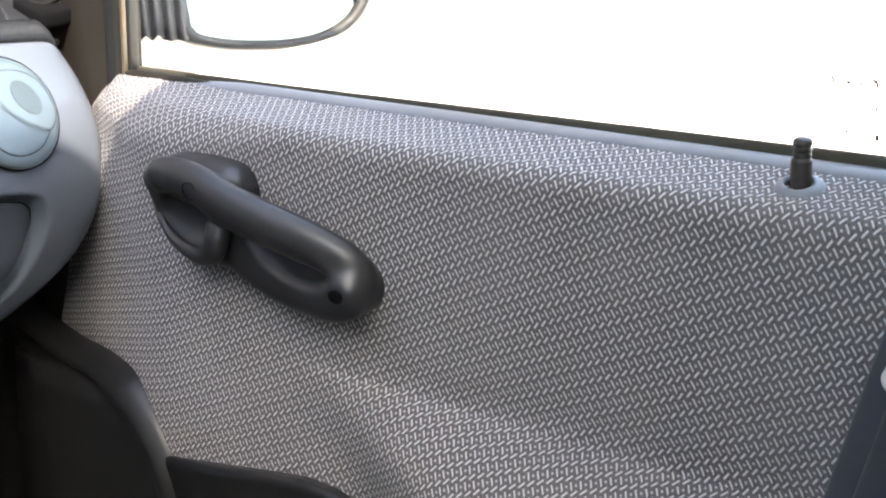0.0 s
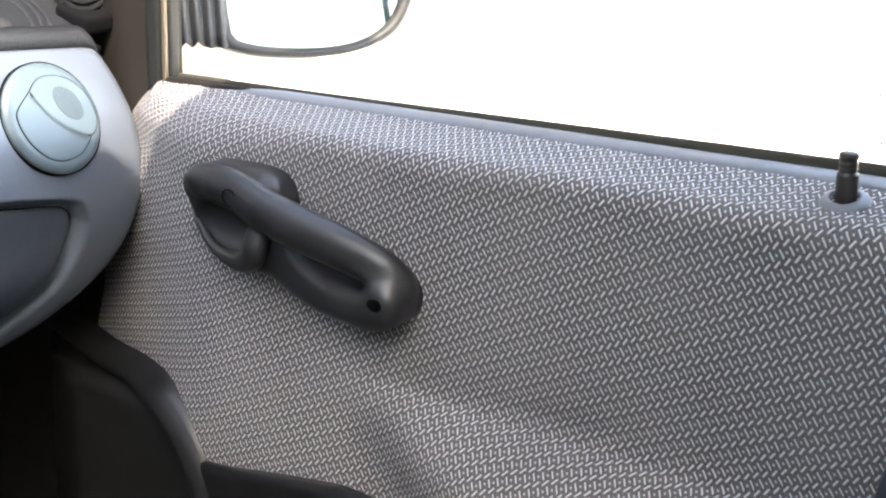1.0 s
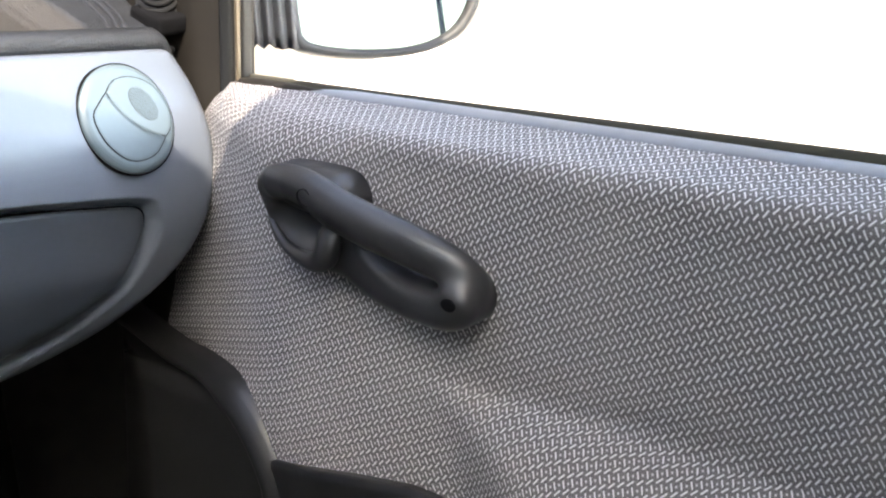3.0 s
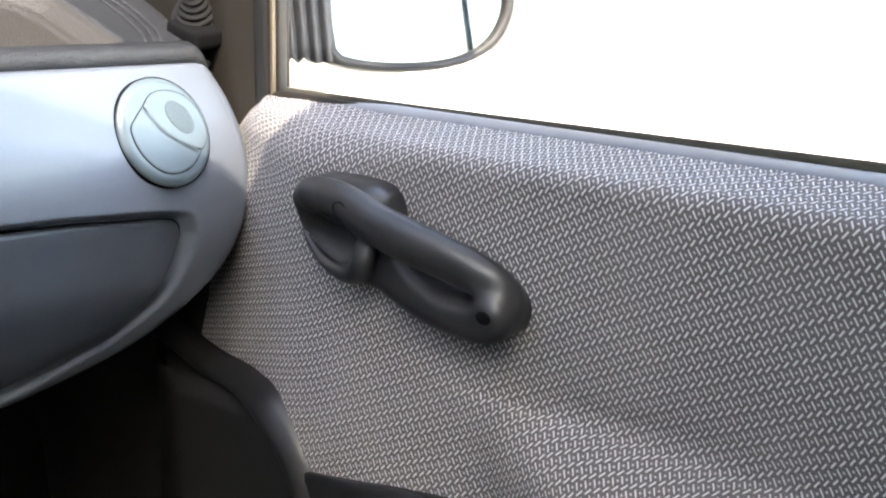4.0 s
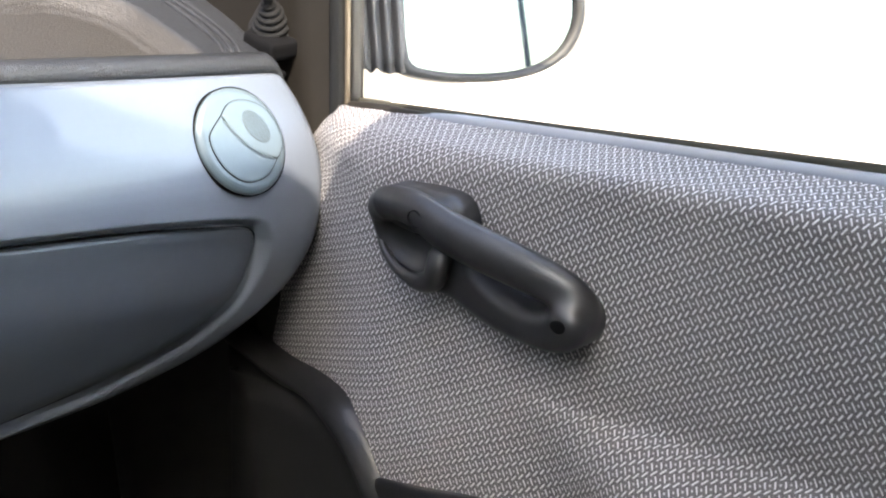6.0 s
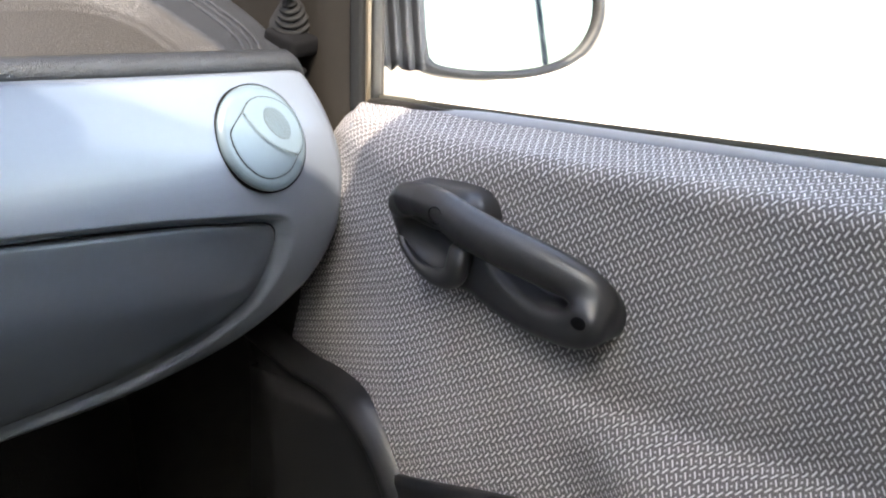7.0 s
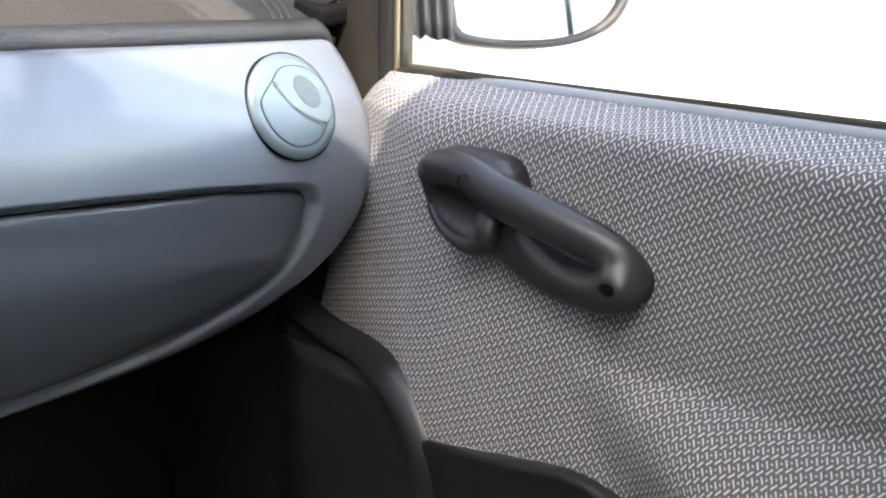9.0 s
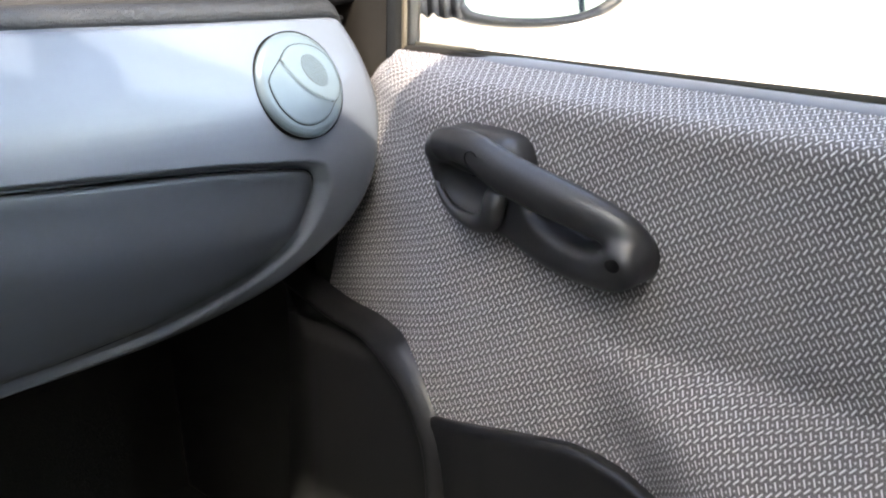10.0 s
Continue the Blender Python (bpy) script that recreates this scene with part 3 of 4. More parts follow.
def handle_field(X, H, Z):
    """Signed distance to the pull handle: X, Z in the door's plane, H its height over it."""
    def loop(pts):
        return [(p.x, p.y) for p in curve_points([(a, b, 0) for a, b in pts], 5, True)]

    x2, z2 = X[:, :1, :], Z[:, :1, :]
    inner = inside_distance(x2, z2, loop(BODY_EDGE))
    top = 0.0185 + 0.0095 * step(-0.185, -0.10, x2) + 0.0040 * step(-0.11, -0.07, x2)
    body = slab(inner, H, top, 0.0150 - 0.007 * step(-0.17, -0.21, x2) - 0.003 * step(-0.12, -0.07, x2))
    lobe = slab(inside_distance(x2, z2, loop(LOBE_EDGE)), H, 0.0265, 0.0145)
    # cup behind the release lever
    cup = (np.sqrt(((X + 0.2080) / 0.0330) ** 2 + ((Z + 0.0560) / 0.0250) ** 2 + ((H - 0.0300) / 0.0200) ** 2) - 1) * 0.022
    body = blend_max(body, -cup, 0.004)
    # finger slot behind the grip
    slot = -inside_distance(x2, z2, loop(SLOT_EDGE)) + 0 * H
    slot = np.maximum(slot, 0.0040 - H)
    body = blend_max(body, -slot - 0.0012, 0.0090)
    grip = np.full(X.shape, 1.0)
    pts = curve_points([(a, b, 0) for a, b, c, d in GRIP_PATH], 6)
    for k, p in enumerate(pts):
        i = min(k // 6, len(GRIP_PATH) - 2)
        f = k / 6 - i
        c, r = lerp(GRIP_PATH[i][2], GRIP_PATH[i + 1][2], f), lerp(GRIP_PATH[i][3], GRIP_PATH[i + 1][3], f)
        grip = np.minimum(grip, np.sqrt((X - p.x) ** 2 + ((H - c) * 1.35) ** 2 + (Z - p.y) ** 2) - r)
    shape = blend_min(blend_min(body, grip, 0.0075), lobe, 0.0060)
    return np.maximum(shape, -0.003 - H)


def skin(field, origin, size):
    """Closed smooth mesh round the negative part of a field on a regular grid: one corner for each cell that the skin passes."""
    nx, ny, nz = field.shape
    cells = np.zeros((nx - 1, ny - 1, nz - 1))
    total, count = np.zeros(cells.shape + (3,)), np.zeros(cells.shape)
    corner = np.stack(np.meshgrid(*[np.arange(n - 1) for n in field.shape], indexing="ij"), -1).astype(float)
    for axis in range(3):
        others = [k for k in range(3) if k != axis]
        for da in (0, 1):
            for db in (0, 1):
                lo = [slice(0, n - 1) for n in field.shape]
                lo[others[0]] = slice(da, field.shape[others[0]] - 1 + da)
                lo[others[1]] = slice(db, field.shape[others[1]] - 1 + db)
                hi = list(lo)
                hi[axis] = slice(1, field.shape[axis])
                a, b = field[tuple(lo)], field[tuple(hi)]
                cross = (a < 0) != (b < 0)
                t = np.where(cross, a / np.where(cross, a - b, 1), 0)
                place = corner.copy()
                place[..., axis] += t
                place[..., others[0]] += da
                place[..., others[1]] += db
                total += place * cross[..., None]
                count += cross
    live = count > 0
    index = np.full(cells.shape, -1)
    index[live] = np.arange(live.sum())
    verts = np.array(origin) + total[live] / count[live][:, None] * size
    faces = []
    for axis in range(3):
        u, v = [k for k in range(3) if k != axis]
        lo = [slice(None)] * 3
        lo[axis] = slice(0, field.shape[axis] - 1)
        hi = [slice(None)] * 3
        hi[axis] = slice(1, field.shape[axis])
        for q in np.argwhere((field[tuple(lo)] < 0) != (field[tuple(hi)] < 0)):
            ring = []
            for du, dv in ((-1, -1), (0, -1), (0, 0), (-1, 0)):
                c = q.copy()
                c[u] += du
                c[v] += dv
                if min(c) < 0 or any(c[k] >= cells.shape[k] for k in range(3)):
                    break
                ring.append(int(index[tuple(c)]))
            if len(ring) == 4 and min(ring) >= 0:
                faces.append(ring)
    return verts, faces


def build_handle(door):
    size = 0.0011
    lo, hi = (-0.258, -0.0052, -0.114), (-0.040, 0.050, -0.006)
    xs, hs, zs = (np.arange(a, b, size) for a, b in zip(lo, hi))
    X, H, Z = np.meshgrid(xs, hs, zs, indexing="ij")
    verts, faces = skin(handle_field(X, H, Z), lo, size)
    bm = bmesh.new()
    vs = [bm.verts.new((x, 0.001 - h, z)) for x, h, z in verts]
    for f in faces:
        bm.faces.new([vs[k] for k in f])
    for _ in range(3):
        bmesh.ops.smooth_vert(bm, verts=bm.verts, factor=0.5, use_axis_x=True, use_axis_y=True, use_axis_z=True)
    body = part("pull_handle", bm, HANDLE, door, "black satin plastic door pull with a recessed release lever")

    lever = curve_points([(-0.2430, -0.0120, -0.0560), (-0.2330, -0.0175, -0.0660), (-0.2180, -0.0215, -0.0750), (-0.2010, -0.0235, -0.0792), (-0.1870, -0.0245, -0.0790),
                          (-0.1765, -0.0250, -0.0735), (-0.1730, -0.0245, -0.0650), (-0.1725, -0.0215, -0.0570)], 8)
    part("release_lever", tube(lever, lambda t: 0.0034 + 0.0056 * smooth(0.15, 0.80, t), 24, 0.85), HANDLE, body, "hooked black release lever")

    # flat black discs on the surface stand in for the shade inside holes
    def hole(name, x, h, z, way, radius, label="", stretch=1.0):
        m = way.to_track_quat("Z", "Y").to_matrix().to_4x4()
        m.translation = Vector((x, 0.001 - h, z))
        prof = [(radius * 1.1, -0.004), (radius * 1.1, 0.0002), (radius, 0.0005), (0.0, 0.0005)]
        part(name, lathe(prof, 28, m @ Matrix.Scale(stretch, 4, (1, 0, 0))), GAP_BLACK, body, label)

    hole("screw_hole_disc", -0.0640, 0.0322, -0.0812, Vector((0.06, -1, -0.10)), 0.0040, "flat black disc standing in for the dark of a screw hole", 1.25)
    hole("pivot_hole_disc", -0.2035, 0.0140, -0.0470, Vector((0, -1, -0.3)), 0.0042)
    m = Matrix.Translation((-0.2335, -0.0120, -0.0545)) @ Matrix.Rotation(radians(90), 4, "X")
    part("pivot_pin", lathe([(0.0032, -0.006), (0.0032, 0.002), (0.002, 0.003), (0.0, 0.0033)], 16, m), HANDLE, body)
    m = Vector((0.10, -1, -0.05)).to_track_quat("Z", "Y").to_matrix().to_4x4()
    m.translation = Vector((-0.1735, 0.001 - 0.0437, -0.0275))
    part("screw_cap", lathe([(0.0060, -0.003), (0.0060, 0.0001), (0.0055, 0.0001), (0.0055, -0.003)], 32, m), GAP_BLACK, body, "thin round seam of a screw cap")
    return body


def build_wing_mirror(door):
    inner, outer = Vector((-0.376, 0.140, 0)), Vector((-0.312, 0.300, 0))
    along = (outer - inner).normalized()
    tilt = radians(7)
    back = Vector((along.y, -along.x, 0))
    face = (back * math.cos(tilt) + Vector((0, 0, 1)) * math.sin(tilt)).normalized()
    up = face.cross(along).normalized()
    if up.z < 0:
        up = -up
    # outline in (along, height)
    pts = [(0.004, 0.040), (0.006, 0.030), (0.016, 0.0225), (0.050, 0.0145), (0.095, 0.0100), (0.132, 0.0120), (0.160, 0.0220), (0.178, 0.040), (0.186, 0.064),
           (0.184, 0.100), (0.168, 0.122), (0.13, 0.134), (0.05, 0.134), (0.010, 0.126), (0.003, 0.10)]
    edge = curve_points([(a, b, 0) for a, b in pts], 8, True)
    mid = Vector((0.095, 0.075, 0))

    def at(p, s, d):
        q = mid + (p - mid) * s
        tuck = max(0.0, -d - 0.008) * 1.2 * max(0.0, 1 - q.x / 0.10)
        return inner + along * (q.x + tuck) + up * q.y + face * d

    prof = [(0.890, 0.000), (0.895, 0.0035), (0.915, 0.0070), (0.965, 0.008), (1.005, 0.004), (1.02, -0.006), (1.0, -0.03), (0.88, -0.06), (0.6, -0.08), (0.25, -0.088)]
    bm = bmesh.new()
    rings = [[bm.verts.new(at(p, s, d)) for p in edge] for s, d in prof]
    n = len(edge)
    for a, b in zip(rings, rings[1:]):
        for k in range(n):
            bm.faces.new((a[k], a[(k + 1) % n], b[(k + 1) % n], b[k]))
    bm.faces.new(rings[-1])
    body = part("wing_mirror", bm, MIRROR_SHELL, door, "weathered black plastic wing mirror outside the window")
    bm = bmesh.new()
    a = [bm.verts.new(at(p, 0.94, 0.001)) for p in edge]
    b = [bm.verts.new(at(p, 0.94, -0.002)) for p in edge]
    bm.faces.new(a)
    bm.faces.new(b)
    for k in range(n):
        bm.faces.new((a[k], a[(k + 1) % n], b[(k + 1) % n], b[k]))
    part("mirror_glass", bm, MIRROR, body, "silvered mirror glass", False)
    # ribbed rubber gaiter between the mirror and the door
    x0, x1 = Vector((-0.425, 0.092, 0)), Vector((-0.371, 0.150, 0))
    run = (x1 - x0).normalized()
    off = Vector((run.y, -run.x, 0))

    def gaiter(u, v):
        wave = 0.0060 * (1 - abs(2 * ((u * 7.6 + 0.4) % 1.0) - 1)) * smooth(0.0, 0.06, u) * smooth(1.0, 0.92, u)
        p = x0 + (x1 - x0) * u + off * wave
        return (p.x, p.y, lerp(0.0262 + 0.95 * wave * smooth(0.80, 0.70, u), 0.140, v))

    ob = part("gaiter", grid(126, 8, gaiter), plastic("gaiter_rubber", (0.016, 0.018, 0.022), 0.6, 700, 0.0001, wear=0.25), body, "ribbed grey rubber gaiter")
    solid(ob, 0.003, 0.0)


def build_door():
    door = thing("passenger_door", (0, 0.05, -0.5), "closed car passenger door in grey fleck-woven fabric with black trim", "car door")
    build_fabric(door)
    build_lower_trim(door)
    build_speaker_housing(door)
    build_sill(door)
    build_window(door)
    build_window_frame(door)
    build_lock_knob(door)
    build_handle(door)
    build_wing_mirror(door)
    keep_place(door)


build_door()

# ---------------------------------------------------------------- dashboard
ARCH = 0.12
DASH_PROFILE = [(-0.30, -0.50), (-0.19, -0.424), (-0.165, -0.404), (-0.14, -0.3875), (-0.10, -0.3680), (-0.08, -0.3615), (-0.05, -0.3575), (-0.03, -0.3585), (-0.01, -0.3630), (0.01, -0.3705),
                (0.03, -0.3800), (0.045, -0.3890), (0.10, -0.42)]
LID_EDGE = [(-0.80, 0.045), (-0.60, 0.018), (-0.40, -0.005), (-0.257, -0.0275), (-0.131, -0.0485), (-0.075, -0.0600), (-0.045, -0.0665), (-0.031, -0.0720), (-0.0265, -0.0830), (-0.0320, -0.0980), (-0.052, -0.128),
            (-0.086, -0.150), (-0.150, -0.168), (-0.26, -0.176), (-0.40, -0.172), (-0.60, -0.155), (-0.80, -0.13)]


def lid_distance(y, z):
    """Distance outside the lid's outline; negative inside."""
    p, best, inside = Vector((y, z)), 1.0, False
    for a, b in zip(LID_EDGE, LID_EDGE[1:] + LID_EDGE[:1]):
        best = min(best, capsule(p, a, b))
        if (a[1] > z) != (b[1] > z) and y < (b[0] - a[0]) * (z - a[1]) / (b[1] - a[1]) + a[0]:
            inside = not inside
    return -best if inside else best


def dash_x(y, z):
    """Rearward face of the dashboard, with the recess that holds the glovebox lid."""
    zeta = z + ARCH * y
    x = sum(table(zeta + k, DASH_PROFILE) for k in (-0.012, -0.006, 0.0, 0.006, 0.012)) / 5 - 0.08 * (y + 0.03)
    far = lid_distance(y, z) if z < 0.02 and y < 0.02 else 1.0
    low = smooth(-0.075, -0.125, z + 0.15 * (y + 0.05))
    rim = lerp(0.0100, 0.018, low)
    return x - lerp(0.0155, 0.0045, low) * smooth(rim, rim - 0.0075, far)


DASH_EDGE = [(-0.80, 0.140), (-0.60, 0.116), (-0.40, 0.092), (-0.22, 0.0705), (-0.138, 0.0600), (-0.042, 0.0485), (0.015, 0.0417), (0.0285, 0.0400), (0.0340, 0.0345), (0.0415, 0.012), (0.0455, -0.020), (0.0445, -0.050),
             (0.0385, -0.086), (0.0190, -0.130), (-0.024, -0.167), (-0.070, -0.187), (-0.15, -0.199), (-0.262, -0.198), (-0.40, -0.19), (-0.60, -0.175), (-0.80, -0.15)]


def build_dashboard():
    dash = thing("dashboard", (-0.5, -0.2, -0.2), "silver-grey moulded dashboard end with a dark grained top pad", "dashboard")
    mid = Vector((-0.20, -0.05))
    dense = [Vector((p.x, p.y)) for p in curve_points([(a, b, 0) for a, b in DASH_EDGE], 14)]
    n = len(dense)
    steps = [k / 110 for k in range(2, 98)] + [0.90, 0.92, 0.94, 0.955, 0.97, 0.98, 0.988, 0.994, 0.998, 1.0]
    bm = bmesh.new()
    rings = []
    for s in steps:
        ring = []
        for p in dense:
            q = mid + (p - mid) * s
            x = dash_x(q.x, q.y)
            far = (p - mid).length * (1 - s)
            right = smooth(0.005, 0.045, p.x) if p.y > -0.02 else 1.0
            r = lerp(0.003, 0.016, right)
            if far < r:
                x -= r * (1 - math.sqrt(max(0.0, 1 - (1 - far / r) ** 2)))
            ring.append(bm.verts.new((x, q.x, q.y)))
        rings.append(ring)
    back = [bm.verts.new((v.co.x - 0.20, v.co.y, v.co.z)) for v in rings[-1]]
    rings.append(back)
    for a, b in zip(rings, rings[1:]):
        for k in range(n):
            bm.faces.new((a[k], a[(k + 1) % n], b[(k + 1) % n], b[k]))
    c = bm.verts.new((dash_x(*mid), *mid))
    for k in range(n):
        bm.faces.new((c, rings[0][k], rings[0][(k + 1) % n]))
    part("dash_face", bm, DASH_GREY, dash, "satin silver-grey plastic dash face")

    # glovebox lid
    lid = [Vector((p.x, p.y)) for p in curve_points([(a, b, 0) for a, b in LID_EDGE], 8)]
    lmid = Vector((-0.20, -0.10))

    def lid_mesh(grow, prof):
        bm = bmesh.new()
        rings = []
        for s, h in prof:
            ring = []
            for p in lid:
                d = (p - lmid)
                q = lmid + d * (1 - s / d.length) + d.normalized() * grow
                ring.append(bm.verts.new((dash_x(q.x, q.y) + h, q.x, q.y)))
            rings.append(ring)
        for a, b in zip(rings, rings[1:]):
            for k in range(len(lid)):
                bm.faces.new((a[k], a[(k + 1) % len(lid)], b[(k + 1) % len(lid)], b[k]))
        # inner part
        inner = rings[-1]
        last = inner
        for f in [k / 14 for k in range(1, 14)]:
            ring = []
            for v in inner:
                q = Vector((v.co.y, v.co.z)).lerp(lmid, f)
                ring.append(bm.verts.new((dash_x(q.x, q.y) + prof[-1][1], q.x, q.y)))
            for k in range(len(lid)):
                bm.faces.new((last[k], last[(k + 1) % len(lid)], ring[(k + 1) % len(lid)], ring[k]))
            last = ring
        c = bm.verts.new((dash_x(*lmid) + prof[-1][1], *lmid))
        for k in range(len(lid)):
            bm.faces.new((c, last[k], last[(k + 1) % len(lid)]))
        return bm

    # no groove here: a black sheet under the lid paints the gap's shade
    part("lid_gap", lid_mesh(0.0026, [(0.0, -0.001), (0.0005, 0.0004), (0.002, 0.0006), (0.02, 0.0006)]), GAP_BLACK, dash, "black sheet standing in for the shade in the gap round the glovebox lid")
    part("glovebox_lid", lid_mesh(0.0, [(0.0, 0.000), (0.0004, 0.0025), (0.0018, 0.0045), (0.0045, 0.0055), (0.02, 0.0056)]), GLOVE_GREY, dash, "closed slate-grey plastic glovebox lid")

    build_vent(dash)
    build_pad(dash)
    part("dash_underside", grid(30, 10, lambda u, v: (lerp(-0.440, -0.80, v), lerp(-0.80, 0.03, u), -0.188 - 0.02 * v + 0.05 * smooth(0.7, 1.0, u))), CARPET, dash)
    keep_place(dash)


def area(loop):
    return 0.5 * sum(a[0] * b[1] - b[0] * a[1] for a, b in zip(loop, loop[1:] + loop[:1]))


def build_vent(dash):
    cy, cz, r = -0.0357, 0.0001, 0.0420
    c = Vector((dash_x(cy, cz), cy, cz))
    up = Vector((dash_x(cy, cz + 0.03) - dash_x(cy, cz - 0.03), 0, 0.06)).normalized()
    side = Vector((dash_x(cy + 0.03, cz) - dash_x(cy - 0.03, cz), 0.06, 0)).normalized()
    out = side.cross(up).normalized()
    if out.x < 0:
        out = -out
    m = Matrix((side, up, out)).transposed().to_4x4()
    m.translation = c + out * 0.0005

    def rim(ang):
        """Radius of the slightly oval vent."""
        return r * (1 + 0.042 * math.cos(2 * (ang - radians(137))))

    def dish(rows, n):
        def at(u, v):
            k = v * (len(rows) - 1)
            a, b = rows[int(k)], rows[min(int(k) + 1, len(rows) - 1)]
            t = k - int(k)
            ang = 2 * math.pi * u
            rr, h = lerp(a[0], b[0], t) * rim(ang), lerp(a[1], b[1], t)
            return m @ Vector((rr * math.cos(ang) - 0.0020, rr * math.sin(ang) + 0.0008, h))
        return grid(80, n, at, wrap_u=True)

    vent = part("air_vent", dish([(0.990, -0.005), (0.990, -0.0008), (0.980, 0.0008), (0.955, 0.0020), (0.91, 0.0034), (0.86, 0.0042), (0.80, 0.0044), (0.4, 0.0044), (0.01, 0.0044)], 32), VENT_GREEN, dash, "round pale green-grey air vent, shut")
    part("vent_gap", dish([(1.012, -0.004), (1.011, 0.0000), (1.004, 0.0003), (0.994, 0.0000), (0.985, -0.003)], 12), GAP_BLACK, vent, "dark ring")

    # shut flap: two halves divided by a bowed line, millimetres from the middle
    divide = [(-18.1, 22.7), (-14.5, 15.1), (-8.2, 4.4), (-0.2, -4.6), (8.7, -11.7), (16.7, -16.5), (24.0, -19.3)]
    upper = [(-18.1, 22.7), (-11.1, 28.6), (-3.6, 31.0), (5.6, 30.4), (15.9, 27.0), (25.2, 20.3), (31.3, 10.3), (34.0, -0.7), (32.9, -10.3), (28.9, -16.2), (24.0, -19.3)]
    lower = [(24.0, -19.3), (18.6, -24.3), (11.6, -29.0), (3.0, -31.2), (-7.6, -31.0), (-16.8, -27.5), (-23.9, -21.5), (-30.0, -13.2), (-33.7, -3.8), (-34.9, 5.0), (-33.2, 11.1), (-25.7, 17.4), (-18.1, 22.7)]

    def leaf(outer, inner, lift):
        loop = [(p.x, p.y) for p in curve_points([(a, b, 0) for a, b in outer], 4)][:-1] + [(p.x, p.y) for p in curve_points([(a, b, 0) for a, b in inner], 5)][:-1]
        n = len(loop)
        bm = bmesh.new()
        rings = []
        for inset, h in ((0.30, 0.0035), (0.30, 0.0046), (0.45, 0.0049), (0.9, 0.0051), (2.5, 0.0052)):
            ring = []
            for k, (x, y) in enumerate(loop):
                (xa, ya), (xb, yb) = loop[k - 1], loop[(k + 1) % n]
                nx, ny = yb - ya, xa - xb
                size = math.hypot(nx, ny) or 1.0
                turn = 1 if area(loop) > 0 else -1
                ring.append(bm.verts.new(m @ Vector(((x - turn * nx / size * inset) / 1000, (y - turn * ny / size * inset) / 1000, h + lift))))
            rings.append(ring)
        for a, b in zip(rings, rings[1:]):
            for k in range(n):
                bm.faces.new((a[k], a[(k + 1) % n], b[(k + 1) % n], b[k]))
        bmesh.ops.triangulate(bm, faces=[bm.faces.new(rings[-1])], ngon_method="EAR_CLIP")
        return edge_split(part("flap", bm, VENT_GREEN, vent))

    bm = bmesh.new()
    ring = [(p.x, p.y) for p in curve_points([(a, b, 0) for a, b in upper], 4)][:-1] + [(p.x, p.y) for p in curve_points([(a, b, 0) for a, b in lower], 4)][:-1]
    bm.faces.new([bm.verts.new(m @ Vector(((x * 1.008 - 0.02) / 1000, y * 1.008 / 1000, 0.0044))) for x, y in ring])
    solid(part("flap_gap", bm, GAP_BLACK, vent, smooth_shade=False), 0.001, 0.0)
    leaf(upper, divide[::-1], 0.0004)
    leaf(lower, divide, 0.0001)
    # oval of fine thumb ribs on the upper half
    bm = bmesh.new()
    ca, sa = math.cos(radians(-55)), math.sin(radians(-55))
    for k in range(13):
        t = (k - 6) / 6.6
        half = 0.0150 * math.sqrt(max(0.0, 1 - t * t))
        corners = []
        for sx, sy in ((-1, -1), (1, -1), (1, 1), (-1, 1)):
            x, y = sx * half, t * 0.0088 + sy * 0.00036
            corners.append((0.0120 + x * ca - y * sa, 0.0083 + x * sa + y * ca))
        lo = [bm.verts.new(m @ Vector((X, Y, 0.0052))) for X, Y in corners]
        hi = [bm.verts.new(m @ Vector((X, Y, 0.0061))) for X, Y in corners]
        bm.faces.new(hi)
        for a in range(4):
            bm.faces.new((lo[a], lo[(a + 1) % 4], hi[(a + 1) % 4], hi[a]))
    oval = bmesh.new()
    ring = []
    for k in range(40):
        a = 2 * math.pi * k / 40
        x, y = 0.0153 * math.cos(a), 0.0094 * math.sin(a)
        ring.append((0.0120 + x * ca - y * sa, 0.0083 + x * sa + y * ca))
    lo = [oval.verts.new(m @ Vector((X, Y, 0.0050))) for X, Y in ring]
    hi = [oval.verts.new(m @ Vector((X, Y, 0.0057))) for X, Y in ring]
    oval.faces.new(hi)
    for k in range(40):
        oval.faces.new((lo[k], lo[(k + 1) % 40], hi[(k + 1) % 40], hi[k]))
    part("thumb_pad", oval, THUMB, vent, "grey oval thumb pad", False)
    part("thumb_ribs", bm, VENT_GREEN, vent, "oval of fine ribs", False)


def pad_top(x, y):
    return 0.057 - ARCH * y + 0.35 * (-0.414 - x)


def tray_drop(x, y):
    """How far the tray lies below the pad: flat floor, sloping walls, a fine bead where they meet."""
    a, b = -0.0440 - y, x + 0.548
    r = 0.050
    if a < r and b < r:
        s = r - math.hypot(r - a, r - b)
    else:
        s = min(a, b)
    front = -0.4150 - x
    corner = 0.014
    p, q = front - corner, -0.0200 - y - corner
    near = corner - math.hypot(p, q) if p < 0 and q < 0 else min(front, -0.0200 - y)
    if near <= 0:
        return 0.0
    wall = min(1.0, max(0.0, 1 + s / 0.024))
    return 0.0185 * wall * smooth(0.0, 0.009, near) - 0.0022 * math.exp(-(s / 0.0028) ** 2) * smooth(0.006, 0.012, front)


